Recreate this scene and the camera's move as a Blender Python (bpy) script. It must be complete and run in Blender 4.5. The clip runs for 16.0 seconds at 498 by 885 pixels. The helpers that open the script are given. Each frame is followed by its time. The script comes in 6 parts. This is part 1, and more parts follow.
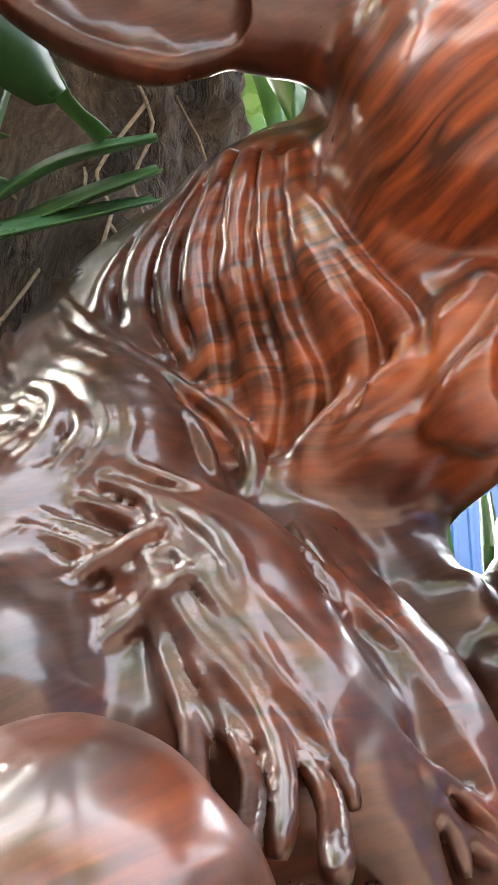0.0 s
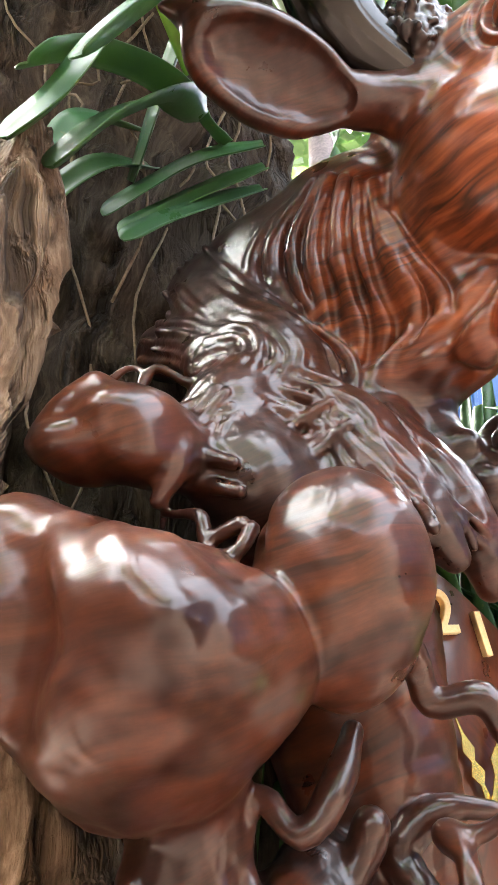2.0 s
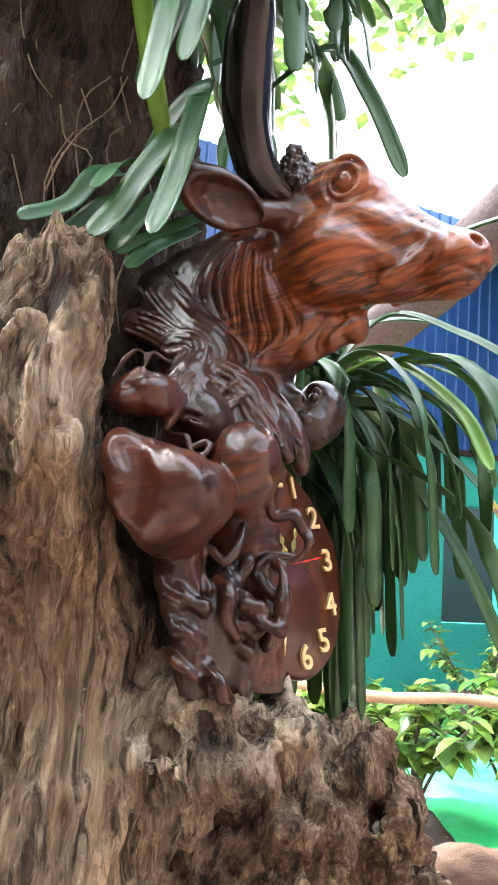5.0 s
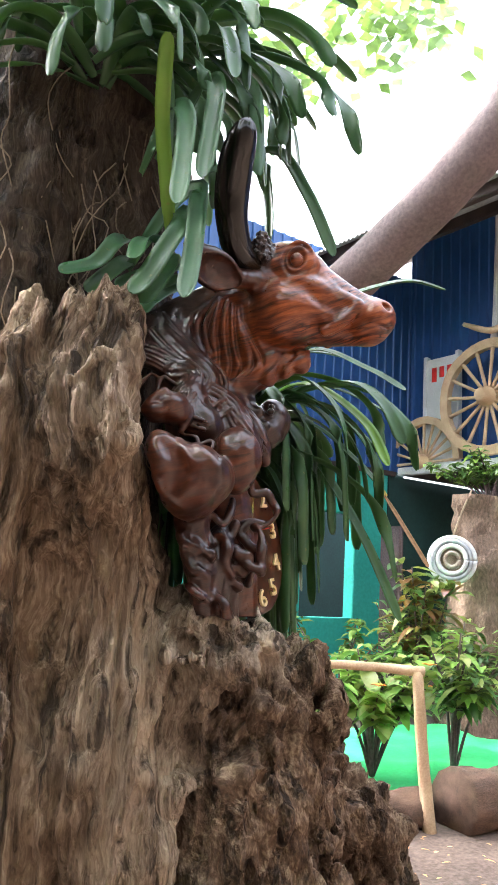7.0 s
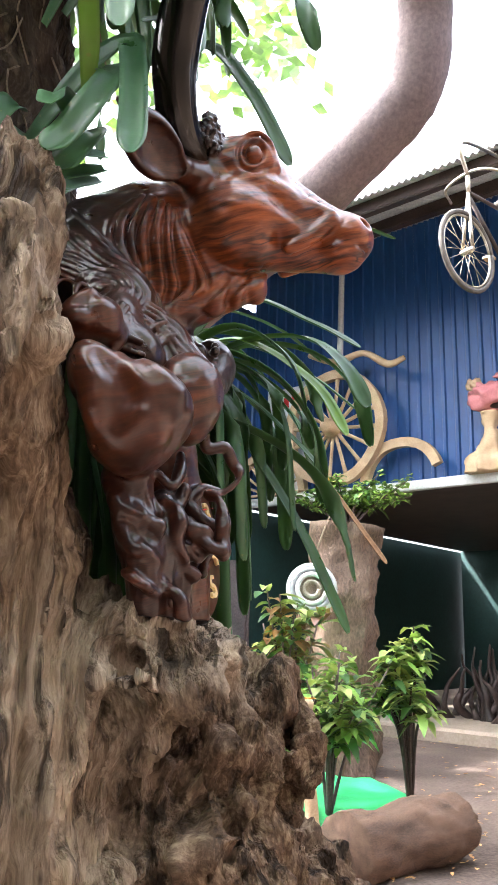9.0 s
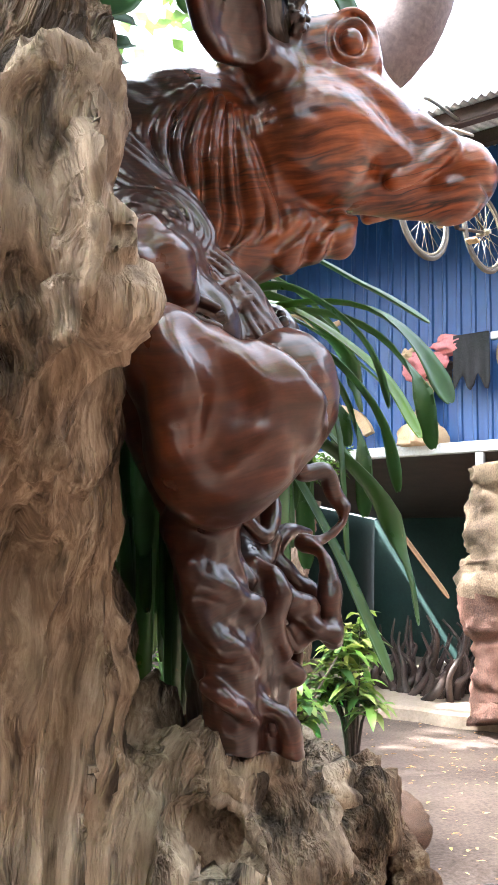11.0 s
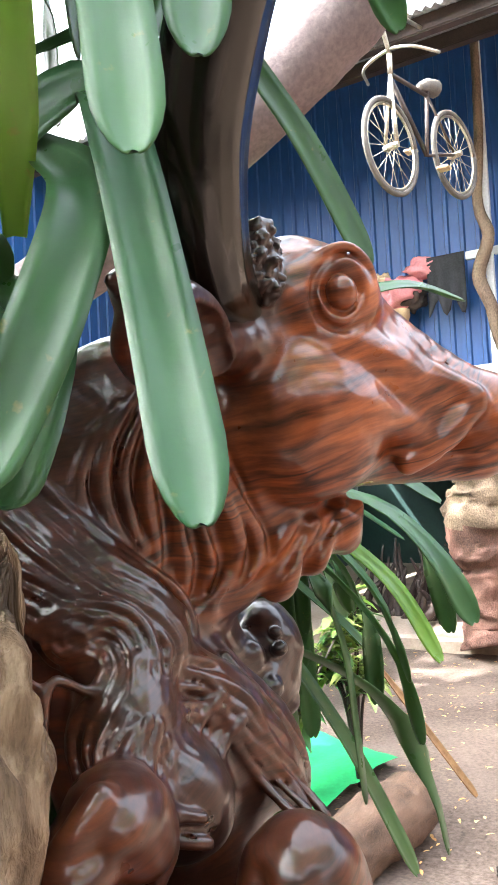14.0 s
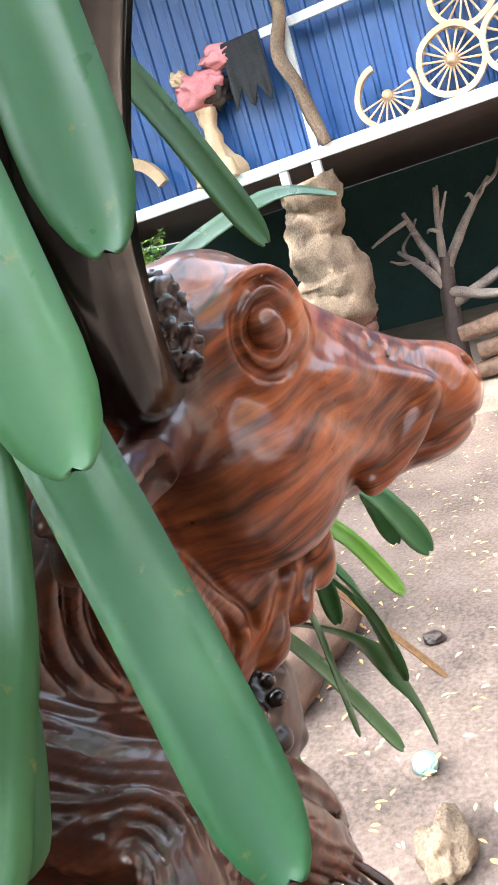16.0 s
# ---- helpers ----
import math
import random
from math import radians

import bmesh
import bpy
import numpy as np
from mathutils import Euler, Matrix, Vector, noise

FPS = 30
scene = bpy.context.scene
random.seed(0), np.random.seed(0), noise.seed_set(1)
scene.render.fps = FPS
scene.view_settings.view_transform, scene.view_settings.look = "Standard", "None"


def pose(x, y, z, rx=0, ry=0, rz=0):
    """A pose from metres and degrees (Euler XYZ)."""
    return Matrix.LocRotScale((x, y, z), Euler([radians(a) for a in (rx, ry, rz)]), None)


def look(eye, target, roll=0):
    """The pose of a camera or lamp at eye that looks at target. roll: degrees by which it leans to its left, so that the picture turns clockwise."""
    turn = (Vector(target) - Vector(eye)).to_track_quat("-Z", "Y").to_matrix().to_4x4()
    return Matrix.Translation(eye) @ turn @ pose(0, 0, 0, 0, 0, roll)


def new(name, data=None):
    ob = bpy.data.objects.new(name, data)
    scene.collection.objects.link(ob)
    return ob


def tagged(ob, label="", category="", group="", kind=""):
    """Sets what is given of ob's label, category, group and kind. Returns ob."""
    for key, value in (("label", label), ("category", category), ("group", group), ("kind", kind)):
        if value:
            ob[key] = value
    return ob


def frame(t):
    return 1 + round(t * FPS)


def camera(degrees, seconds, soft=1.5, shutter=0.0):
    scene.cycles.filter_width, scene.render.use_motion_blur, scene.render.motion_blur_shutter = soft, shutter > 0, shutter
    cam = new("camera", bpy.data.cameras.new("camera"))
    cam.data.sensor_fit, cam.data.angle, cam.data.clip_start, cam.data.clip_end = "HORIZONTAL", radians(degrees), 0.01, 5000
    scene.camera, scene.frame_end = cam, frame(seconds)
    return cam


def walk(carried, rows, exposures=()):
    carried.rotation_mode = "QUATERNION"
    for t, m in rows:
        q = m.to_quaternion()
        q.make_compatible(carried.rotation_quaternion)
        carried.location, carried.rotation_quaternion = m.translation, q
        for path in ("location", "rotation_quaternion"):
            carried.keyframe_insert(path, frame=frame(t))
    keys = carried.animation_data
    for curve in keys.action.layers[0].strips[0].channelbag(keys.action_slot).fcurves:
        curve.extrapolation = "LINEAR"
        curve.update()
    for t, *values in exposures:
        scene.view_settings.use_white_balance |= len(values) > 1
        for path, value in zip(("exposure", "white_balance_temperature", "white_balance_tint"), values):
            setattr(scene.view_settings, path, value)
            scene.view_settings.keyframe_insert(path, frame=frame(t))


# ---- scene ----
cam = camera(35.1, 16.0)
PATH = [
    (0, (-0.071, 0.094, 1.635), (0.13, 1.87, 2.531), 3.7),
    (0.5, (-0.094, 0.075, 1.611), (0.162, 1.881, 2.43), 3.6),
    (1, (-0.115, 0.05, 1.571), (0.145, 1.873, 2.351), 4.0),
    (1.5, (-0.157, -0.042, 1.532), (0.106, 1.803, 2.258), 3.7),
    (2, (-0.227, -0.162, 1.506), (0.105, 1.695, 2.17), 2.9),
    (2.5, (-0.287, -0.271, 1.476), (0.171, 1.578, 2.085), 2.1),
    (3, (-0.327, -0.364, 1.451), (0.259, 1.465, 2.011), 1.5),
    (3.2, (-0.344, -0.397, 1.444), (0.27, 1.432, 1.972), 1.3),
    (5.3, (-0.632, -0.864, 1.453), (0.223, 0.921, 1.738), 4.2),
    (5.5, (-0.676, -0.931, 1.443), (0.194, 0.847, 1.728), 4.1),
    (6, (-0.802, -1.05, 1.423), (0.133, 0.697, 1.692), 3.8),
    (6.5, (-0.913, -1.094, 1.389), (0.116, 0.593, 1.694), 3.3),
    (7, (-1.051, -1.084, 1.337), (0.105, 0.513, 1.676), 3.2),
    (7.5, (-1.109, -1.029, 1.287), (0.128, 0.495, 1.671), 3.4),
    (8, (-1.04, -0.879, 1.235), (0.274, 0.577, 1.629), 3.2),
    (8.2, (-1.011, -0.825, 1.229), (0.333, 0.596, 1.645), 2.9),
    (10.3, (-0.77, -0.161, 1.306), (0.825, 0.957, 1.763), 1.3),
    (10.5, (-0.763, -0.146, 1.324), (0.84, 0.965, 1.768), 1.8),
    (11, (-0.741, -0.106, 1.397), (0.887, 0.996, 1.763), 2.2),
    (11.5, (-0.736, -0.081, 1.467), (0.892, 1.032, 1.803), 2.4),
    (12, (-0.724, -0.074, 1.553), (0.896, 1.052, 1.881), 2.2),
    (12.5, (-0.698, -0.063, 1.649), (0.916, 1.074, 1.965), 1.5),
    (13, (-0.673, -0.059, 1.743), (0.98, 1.028, 2.036), -0.2),
    (13.5, (-0.642, -0.05, 1.834), (1.034, 1.008, 2.101), -1.8),
    (14, (-0.619, -0.015, 1.912), (1.067, 1.055, 2.018), -2.9),
    (14.5, (-0.614, 0.039, 1.987), (1.074, 1.104, 1.864), -7.2),
    (15, (-0.604, 0.074, 2.051), (1.126, 1.031, 1.745), -12.2),
    (15.5, (-0.564, 0.082, 2.101), (1.2, 0.934, 1.699), -14.9),
    (16, (-0.522, 0.083, 2.145), (1.257, 0.89, 1.715), -17.1),
]
walk(cam, [(t, look(eye, target, roll)) for t, eye, target, roll in PATH], [(0.0, 5.1, 6500, 9), (2.0, 4.85, 6300, 9), (3.0, 5.0, 5900, 8), (5.5, 4.0, 6100, 12), (8.0, 3.7, 6100, 12), (10.5, 4.2, 6000, 10), (14.0, 4.25, 6100, 8), (16.0, 4.15, 5800, 7)])

# ---- world and light ----
SUN_AZ, SUN_EL = 128.0, 50.0  # degrees from +x towards +y, and above the horizon
world = bpy.data.worlds.new("sky")
scene.world = world
world.use_nodes = True
wn = world.node_tree.nodes
sky = wn.new("ShaderNodeTexSky")
sky.sky_type, sky.sun_disc = "NISHITA", False
sky.sun_elevation, sky.sun_rotation = radians(SUN_EL), radians(90 - SUN_AZ)
sky.dust_density, sky.ozone_density = 9.0, 0.5
wn["Background"].inputs["Strength"].default_value = 0.15
soft_sky = wn.new("ShaderNodeHueSaturation")
soft_sky.inputs["Saturation"].default_value = 0.35
world.node_tree.links.new(sky.outputs[0], soft_sky.inputs["Color"])
world.node_tree.links.new(soft_sky.outputs[0], wn["Background"].inputs[0])
sun = new("sun", bpy.data.lights.new("sun", "SUN"))
sun.data.energy, sun.data.angle, sun.data.color = 2.4, radians(1.0), (1.0, 0.95, 0.87)
sun_way = Vector((math.cos(radians(SUN_AZ)) * math.cos(radians(SUN_EL)), math.sin(radians(SUN_AZ)) * math.cos(radians(SUN_EL)), math.sin(radians(SUN_EL))))
sun.matrix_world = look(sun_way * 30, (0, 0, 0))


# ---- small tools ----
def part(name, bm, material, parent=None, label="", smooth=True):
    me = bpy.data.meshes.new(name)
    bm.to_mesh(me)
    bm.free()
    return finish(name, me, material, parent, label, smooth)


def finish(name, me, material, parent=None, label="", smooth=True):
    for m in material if isinstance(material, (list, tuple)) else [material]:
        me.materials.append(m)
    if smooth:
        me.polygons.foreach_set("use_smooth", [True] * len(me.polygons))
    ob = new(name, me)
    if parent is not None:
        ob.parent = parent
    return tagged(ob, label) if label else ob


def mesh_of(name, verts, faces):
    me = bpy.data.meshes.new(name)
    me.from_pydata([tuple(v) for v in verts], [], [tuple(f) for f in faces])
    me.update()
    return me


def thing(name, label, category, group="", place=(0, 0, 0)):
    ob = new(name)
    ob.empty_display_size = 0.05
    ob.location = place
    return tagged(ob, label, category, group)


def box(bm, lo, hi, bevel=0.0):
    made = bmesh.ops.create_cube(bm, size=1.0)["verts"]
    for v in made:
        v.co = Vector([(lo[n] + hi[n]) / 2 + v.co[n] * (hi[n] - lo[n]) for n in range(3)])
    if bevel:
        bmesh.ops.bevel(bm, geom=list({e for v in made for e in v.link_edges}), offset=bevel, segments=2, affect="EDGES")


def spline(points, steps=6):
    """Catmull-Rom through rows of numbers."""
    p = np.array(points, float)
    p = np.vstack([2 * p[0] - p[1], p, 2 * p[-1] - p[-2]])
    out = []
    for a, b, c, d in zip(p, p[1:], p[2:], p[3:]):
        for s in np.arange(steps) / steps:
            out.append(0.5 * (2 * b + (c - a) * s + (2 * a - 5 * b + 4 * c - d) * s * s + (3 * b - a - 3 * c + d) * s**3))
    return np.array(out + [p[-2]])


def tube_data(points, steps=6, sides=10, rough=0.0, seed=0, twist=0.0):
    """Vertices and faces of a swept round bar; rows are x, y, z, radius."""
    path = spline(points, steps)
    rng = np.random.default_rng(seed)
    ring = np.linspace(0, 2 * np.pi, sides, endpoint=False)
    verts, faces = [], []
    side = None
    for n, row in enumerate(path):
        ahead = path[min(n + 1, len(path) - 1), :3] - path[max(n - 1, 0), :3]
        ahead /= np.linalg.norm(ahead) + 1e-9
        side = np.cross(ahead, (0.3, 0.5, 0.81)) if side is None else side - ahead * (side @ ahead)
        side /= np.linalg.norm(side) + 1e-9
        other = np.cross(ahead, side)
        r = row[3] * (1 + rough * rng.uniform(-1, 1, sides))
        a = ring + twist * n
        verts += list(row[:3] + r[:, None] * (np.cos(a)[:, None] * side + np.sin(a)[:, None] * other))
        if n:
            for s in range(sides):
                s2 = (s + 1) % sides
                faces.append(((n - 1) * sides + s, (n - 1) * sides + s2, n * sides + s2, n * sides + s))
    last = (len(path) - 1) * sides
    faces += [tuple(range(sides - 1, -1, -1)), tuple(range(last, last + sides))]
    return np.array(verts), faces


def tube(name, points, material, parent=None, label="", **kw):
    return finish(name, mesh_of(name, *tube_data(points, **kw)), material, parent, label)


def join_data(pieces):
    verts, faces, at = [], [], 0
    for v, f in pieces:
        verts.append(np.asarray(v, float))
        faces += [tuple(i + at for i in q) for q in f]
        at += len(v)
    return np.vstack(verts), faces


def value_noise(p, seed=0):
    """Smooth noise from -1 to 1 at rows of points."""
    i = np.floor(p).astype(np.int64)
    f = p - i
    f = f * f * (3 - 2 * f)
    total = np.zeros(len(p))
    for dx in (0, 1):
        for dy in (0, 1):
            for dz in (0, 1):
                h = ((i[:, 0] + dx) * 374761393 + (i[:, 1] + dy) * 668265263 + (i[:, 2] + dz) * 2147483647 + seed * 974711) & 0xFFFFFFFF
                h = ((h ^ (h >> 13)) * 1274126177) & 0xFFFFFFFF
                h = h ^ (h >> 16)
                w = (f[:, 0] if dx else 1 - f[:, 0]) * (f[:, 1] if dy else 1 - f[:, 1]) * (f[:, 2] if dz else 1 - f[:, 2])
                total += w * ((h & 0xFFFF) / 32767.5 - 1)
    return total


def fbm(p, octaves=4, seed=0):
    return sum(value_noise(p * 2.03**n + 17.1 * n, seed + n) * 0.5**n for n in range(octaves))


class Solid:
    """A carved solid: soft unions of round forms on a grid, turned into one mesh."""

    def __init__(self, lo, hi, h):
        self.lo, self.h = np.array(lo, float), h
        self.axes = [np.arange(lo[n], hi[n] + h, h, dtype=np.float32) for n in range(3)]
        self.d = np.full([len(a) for a in self.axes], 0.2, np.float32)
        self.tone = np.zeros(self.d.shape, np.float32)

    def window(self, lo, hi):
        cut = []
        for n in range(3):
            a, b = np.searchsorted(self.axes[n], (lo[n], hi[n]))
            cut.append(slice(max(int(a) - 1, 0), int(b) + 1))
        x, y, z = (self.axes[n][cut[n]] for n in range(3))
        return tuple(cut), x[:, None, None], y[None, :, None], z[None, None, :]

    def blend(self, cut, d, k, tone):
        now = self.d[cut]
        w = np.clip(0.5 + 0.5 * (now - d) / k, 0, 1)
        self.d[cut] = now * (1 - w) + d * w - k * w * (1 - w)
        self.tone[cut] = self.tone[cut] * (1 - w) + tone * w

    def egg(self, c, r, k=0.02, tone=0.0, turn=(0, 0, 0), cut_away=False):
        m = np.array(Euler([radians(a) for a in turn]).to_matrix(), np.float32)
        big = max(r) + k + 0.01
        cut, x, y, z = self.window([v - big for v in c], [v + big for v in c])
        x, y, z = x - c[0], y - c[1], z - c[2]
        q = [(m[0][n] * x + m[1][n] * y + m[2][n] * z) / r[n] for n in range(3)]
        k0 = np.sqrt(q[0] ** 2 + q[1] ** 2 + q[2] ** 2)
        k1 = np.sqrt((q[0] / r[0]) ** 2 + (q[1] / r[1]) ** 2 + (q[2] / r[2]) ** 2)
        d = (k0 * (k0 - 1) / np.maximum(k1, 1e-4)).astype(np.float32)
        if cut_away:
            now = self.d[cut]
            w = np.clip(0.5 - 0.5 * (now + d) / k, 0, 1)
            self.d[cut] = now * (1 - w) - d * w + k * w * (1 - w)
        else:
            self.blend(cut, d, k, tone)

    def bar(self, points, k=0.015, tone=0.0, steps=4, cut_away=False):
        """A bent tapering bar; rows are x, y, z, radius."""
        path = spline(points, steps).astype(np.float32)
        big = path[:, 3].max() + k + 0.01
        cut, x, y, z = self.window(path[:, :3].min(0) - big, path[:, :3].max(0) + big)
        d = np.full(np.broadcast_shapes(x.shape, y.shape, z.shape), 0.2, np.float32)
        for a, b in zip(path, path[1:]):
            ab = b[:3] - a[:3]
            sub, sx, sy, sz = self.window(np.minimum(a, b)[:3] - big, np.maximum(a, b)[:3] + big)
            inner = tuple(slice(sub[n].start - cut[n].start, sub[n].stop - cut[n].start) for n in range(3))
            s = np.clip(((sx - a[0]) * ab[0] + (sy - a[1]) * ab[1] + (sz - a[2]) * ab[2]) / (ab @ ab + 1e-9), 0, 1)
            e = np.sqrt((sx - a[0] - s * ab[0]) ** 2 + (sy - a[1] - s * ab[1]) ** 2 + (sz - a[2] - s * ab[2]) ** 2) - (a[3] + s * (b[3] - a[3]))
            d[inner] = np.minimum(d[inner], e)
        if cut_away:
            now = self.d[cut]
            w = np.clip(0.5 - 0.5 * (now + d) / k, 0, 1)
            self.d[cut] = now * (1 - w) - d * w + k * w * (1 - w)
        else:
            self.blend(cut, d, k, tone)

    def ripple(self, lo, hi, fn):
        cut, x, y, z = self.window(lo, hi)
        self.d[cut] += fn(x, y, z).astype(np.float32)

    def skin(self):
        """Vertices, quads (outward) and tones of the surface."""
        d = self.d
        inside = d < 0
        n = [s - 1 for s in d.shape]
        count = np.zeros(n, np.int8)
        for c in np.ndindex(2, 2, 2):
            count += inside[tuple(slice(c[a], c[a] + n[a]) for a in range(3))]
        cells = np.argwhere((count > 0) & (count < 8))
        ident = np.full(n, -1, np.int64)
        ident[tuple(cells.T)] = np.arange(len(cells))
        total, hits = np.zeros((len(cells), 3)), np.zeros(len(cells))
        for axis in range(3):
            for c in np.ndindex(2, 2):
                off = list(c)
                off.insert(axis, 0)
                a = cells + off
                b = a.copy()
                b[:, axis] += 1
                da, db = d[tuple(a.T)], d[tuple(b.T)]
                cross = (da < 0) != (db < 0)
                t = np.where(cross, da / np.where(cross, da - db, 1), 0)
                p = a.astype(float)
                p[:, axis] += t
                total += np.where(cross[:, None], p, 0)
                hits += cross
        verts = self.lo + self.h * total / hits[:, None]
        quads = []
        for axis in range(3):
            o1, o2 = [(1, 2), (2, 0), (0, 1)][axis]
            a = [slice(1, n[m]) for m in range(3)]
            a[axis] = slice(0, n[axis])
            b = list(a)
            b[axis] = slice(1, n[axis] + 1)
            ia, ib = inside[tuple(a)], inside[tuple(b)]
            for sign, where in ((1, ia & ~ib), (-1, ~ia & ib)):
                e = np.argwhere(where) + [0 if m == axis else 1 for m in range(3)]
                ring = []
                for s1, s2 in ((0, 0), (-1, 0), (-1, -1), (0, -1)):
                    q = e.copy()
                    q[:, o1] += s1
                    q[:, o2] += s2
                    ring.append(ident[tuple(q.T)])
                quads.append(np.stack(ring[::sign], 1))
        return verts, np.vstack(quads), self.tone[tuple(cells.T)]


def vertex_normals(verts, quads):
    fn = np.cross(verts[quads[:, 2]] - verts[quads[:, 0]], verts[quads[:, 3]] - verts[quads[:, 1]])
    vn = np.zeros_like(verts)
    for c in range(4):
        np.add.at(vn, quads[:, c], fn)
    return vn / (np.linalg.norm(vn, axis=1, keepdims=True) + 1e-12)


def fast_mesh(name, verts, quads, tone=None):
    me = bpy.data.meshes.new(name)
    me.vertices.add(len(verts))
    me.vertices.foreach_set("co", np.asarray(verts, np.float32).ravel())
    me.loops.add(quads.size)
    me.loops.foreach_set("vertex_index", quads.astype(np.int32).ravel())
    me.polygons.add(len(quads))
    me.polygons.foreach_set("loop_start", np.arange(0, quads.size, 4, dtype=np.int32))
    me.update(calc_edges=True)
    me.validate()
    if tone is not None:
        layer = me.attributes.new("tone", "FLOAT", "POINT")
        layer.data.foreach_set("value", np.asarray(tone, np.float32))
    return me


# ---- materials ----
class Nodes:
    def __init__(self, name):
        self.mat = bpy.data.materials.new(name)
        self.mat.use_nodes = True
        self.tree = self.mat.node_tree
        self.out = self.tree.nodes["Principled BSDF"]

    def add(self, kind, ins=None, **props):
        node = self.tree.nodes.new(kind)
        for key, value in props.items():
            exec_set(node, key, value)
        for key, value in (ins or {}).items():
            self.put(node, key, value)
        return node

    def put(self, node, key, value):
        if isinstance(value, bpy.types.NodeSocket):
            self.tree.links.new(value, node.inputs[key])
        else:
            node.inputs[key].default_value = value

    def set(self, **ins):
        for key, value in ins.items():
            self.put(self.out, key.replace("_", " "), value)
        return self

    def coords(self, scale, turn=(0, 0, 0)):
        c = self.add("ShaderNodeTexCoord")
        m = self.add("ShaderNodeMapping", {"Vector": c.outputs["Object"], "Scale": scale, "Rotation": [radians(a) for a in turn]})
        return m.outputs[0]

    def noise(self, vec, scale, detail=4.0, rough=0.55, distort=0.0):
        return self.add("ShaderNodeTexNoise", {"Vector": vec, "Scale": scale, "Detail": detail, "Roughness": rough, "Distortion": distort}).outputs[0]

    def ramp(self, fac, stops):
        node = self.add("ShaderNodeValToRGB", {"Fac": fac})
        el = node.color_ramp.elements
        while len(el) < len(stops):
            el.new(0.5)
        for e, (at, col) in zip(el, stops):
            e.position = at
            e.color = (*col, 1) if isinstance(col, (tuple, list)) else (col, col, col, 1)
        return node.outputs[0]

    def mix(self, fac, a, b, mode="MIX"):
        node = self.tree.nodes.new("ShaderNodeMix")
        node.data_type, node.blend_type = "RGBA", mode
        for key, value in ((0, fac), (6, a), (7, b)):
            if isinstance(value, bpy.types.NodeSocket):
                self.tree.links.new(value, node.inputs[key])
            else:
                node.inputs[key].default_value = (*value, 1) if isinstance(value, (tuple, list)) else value
        return node.outputs[2]

    def bump(self, height, strength, distance, under=None):
        ins = {"Height": height, "Strength": strength, "Distance": distance}
        if under is not None:
            ins["Normal"] = under
        return self.add("ShaderNodeBump", ins).outputs[0]


def exec_set(node, key, value):
    if key == "operation":
        node.operation = value
    elif key == "attribute_name":
        node.attribute_name = value
    elif key == "feature":
        node.feature = value
    elif key == "wave_type":
        node.wave_type = value
    elif key == "bands_direction":
        node.bands_direction = value


def plain(name, low, high, rough=0.6, scale=12.0, stretch=(1, 1, 1), bump=0.2, depth=0.004, metal=0.0, coat=0.0, fine=6.0, vary=0.0):
    """A surface whose colour wanders between two tones at a broad and a fine scale, with fine relief."""
    n = Nodes(name)
    v = n.coords(stretch)
    broad, grain = n.noise(v, scale * 0.3, 3.0), n.noise(v, scale * fine, 5.0)
    both = n.mix(0.5, broad, grain)
    col = n.ramp(both, [(0.34, low), (0.66, high)])
    if vary:
        info = n.add("ShaderNodeNewGeometry").outputs["Random Per Island"]
        col = n.mix(vary, col, n.ramp(info, [(0.0, [c * 0.5 for c in low]), (1.0, [min(1, c * 1.5) for c in high])]))
    n.set(Base_Color=col, Roughness=rough, Metallic=metal, Normal=n.bump(both, bump, depth))
    if coat:
        n.set(Coat_Weight=coat, Coat_Roughness=0.12)
    return n.mat


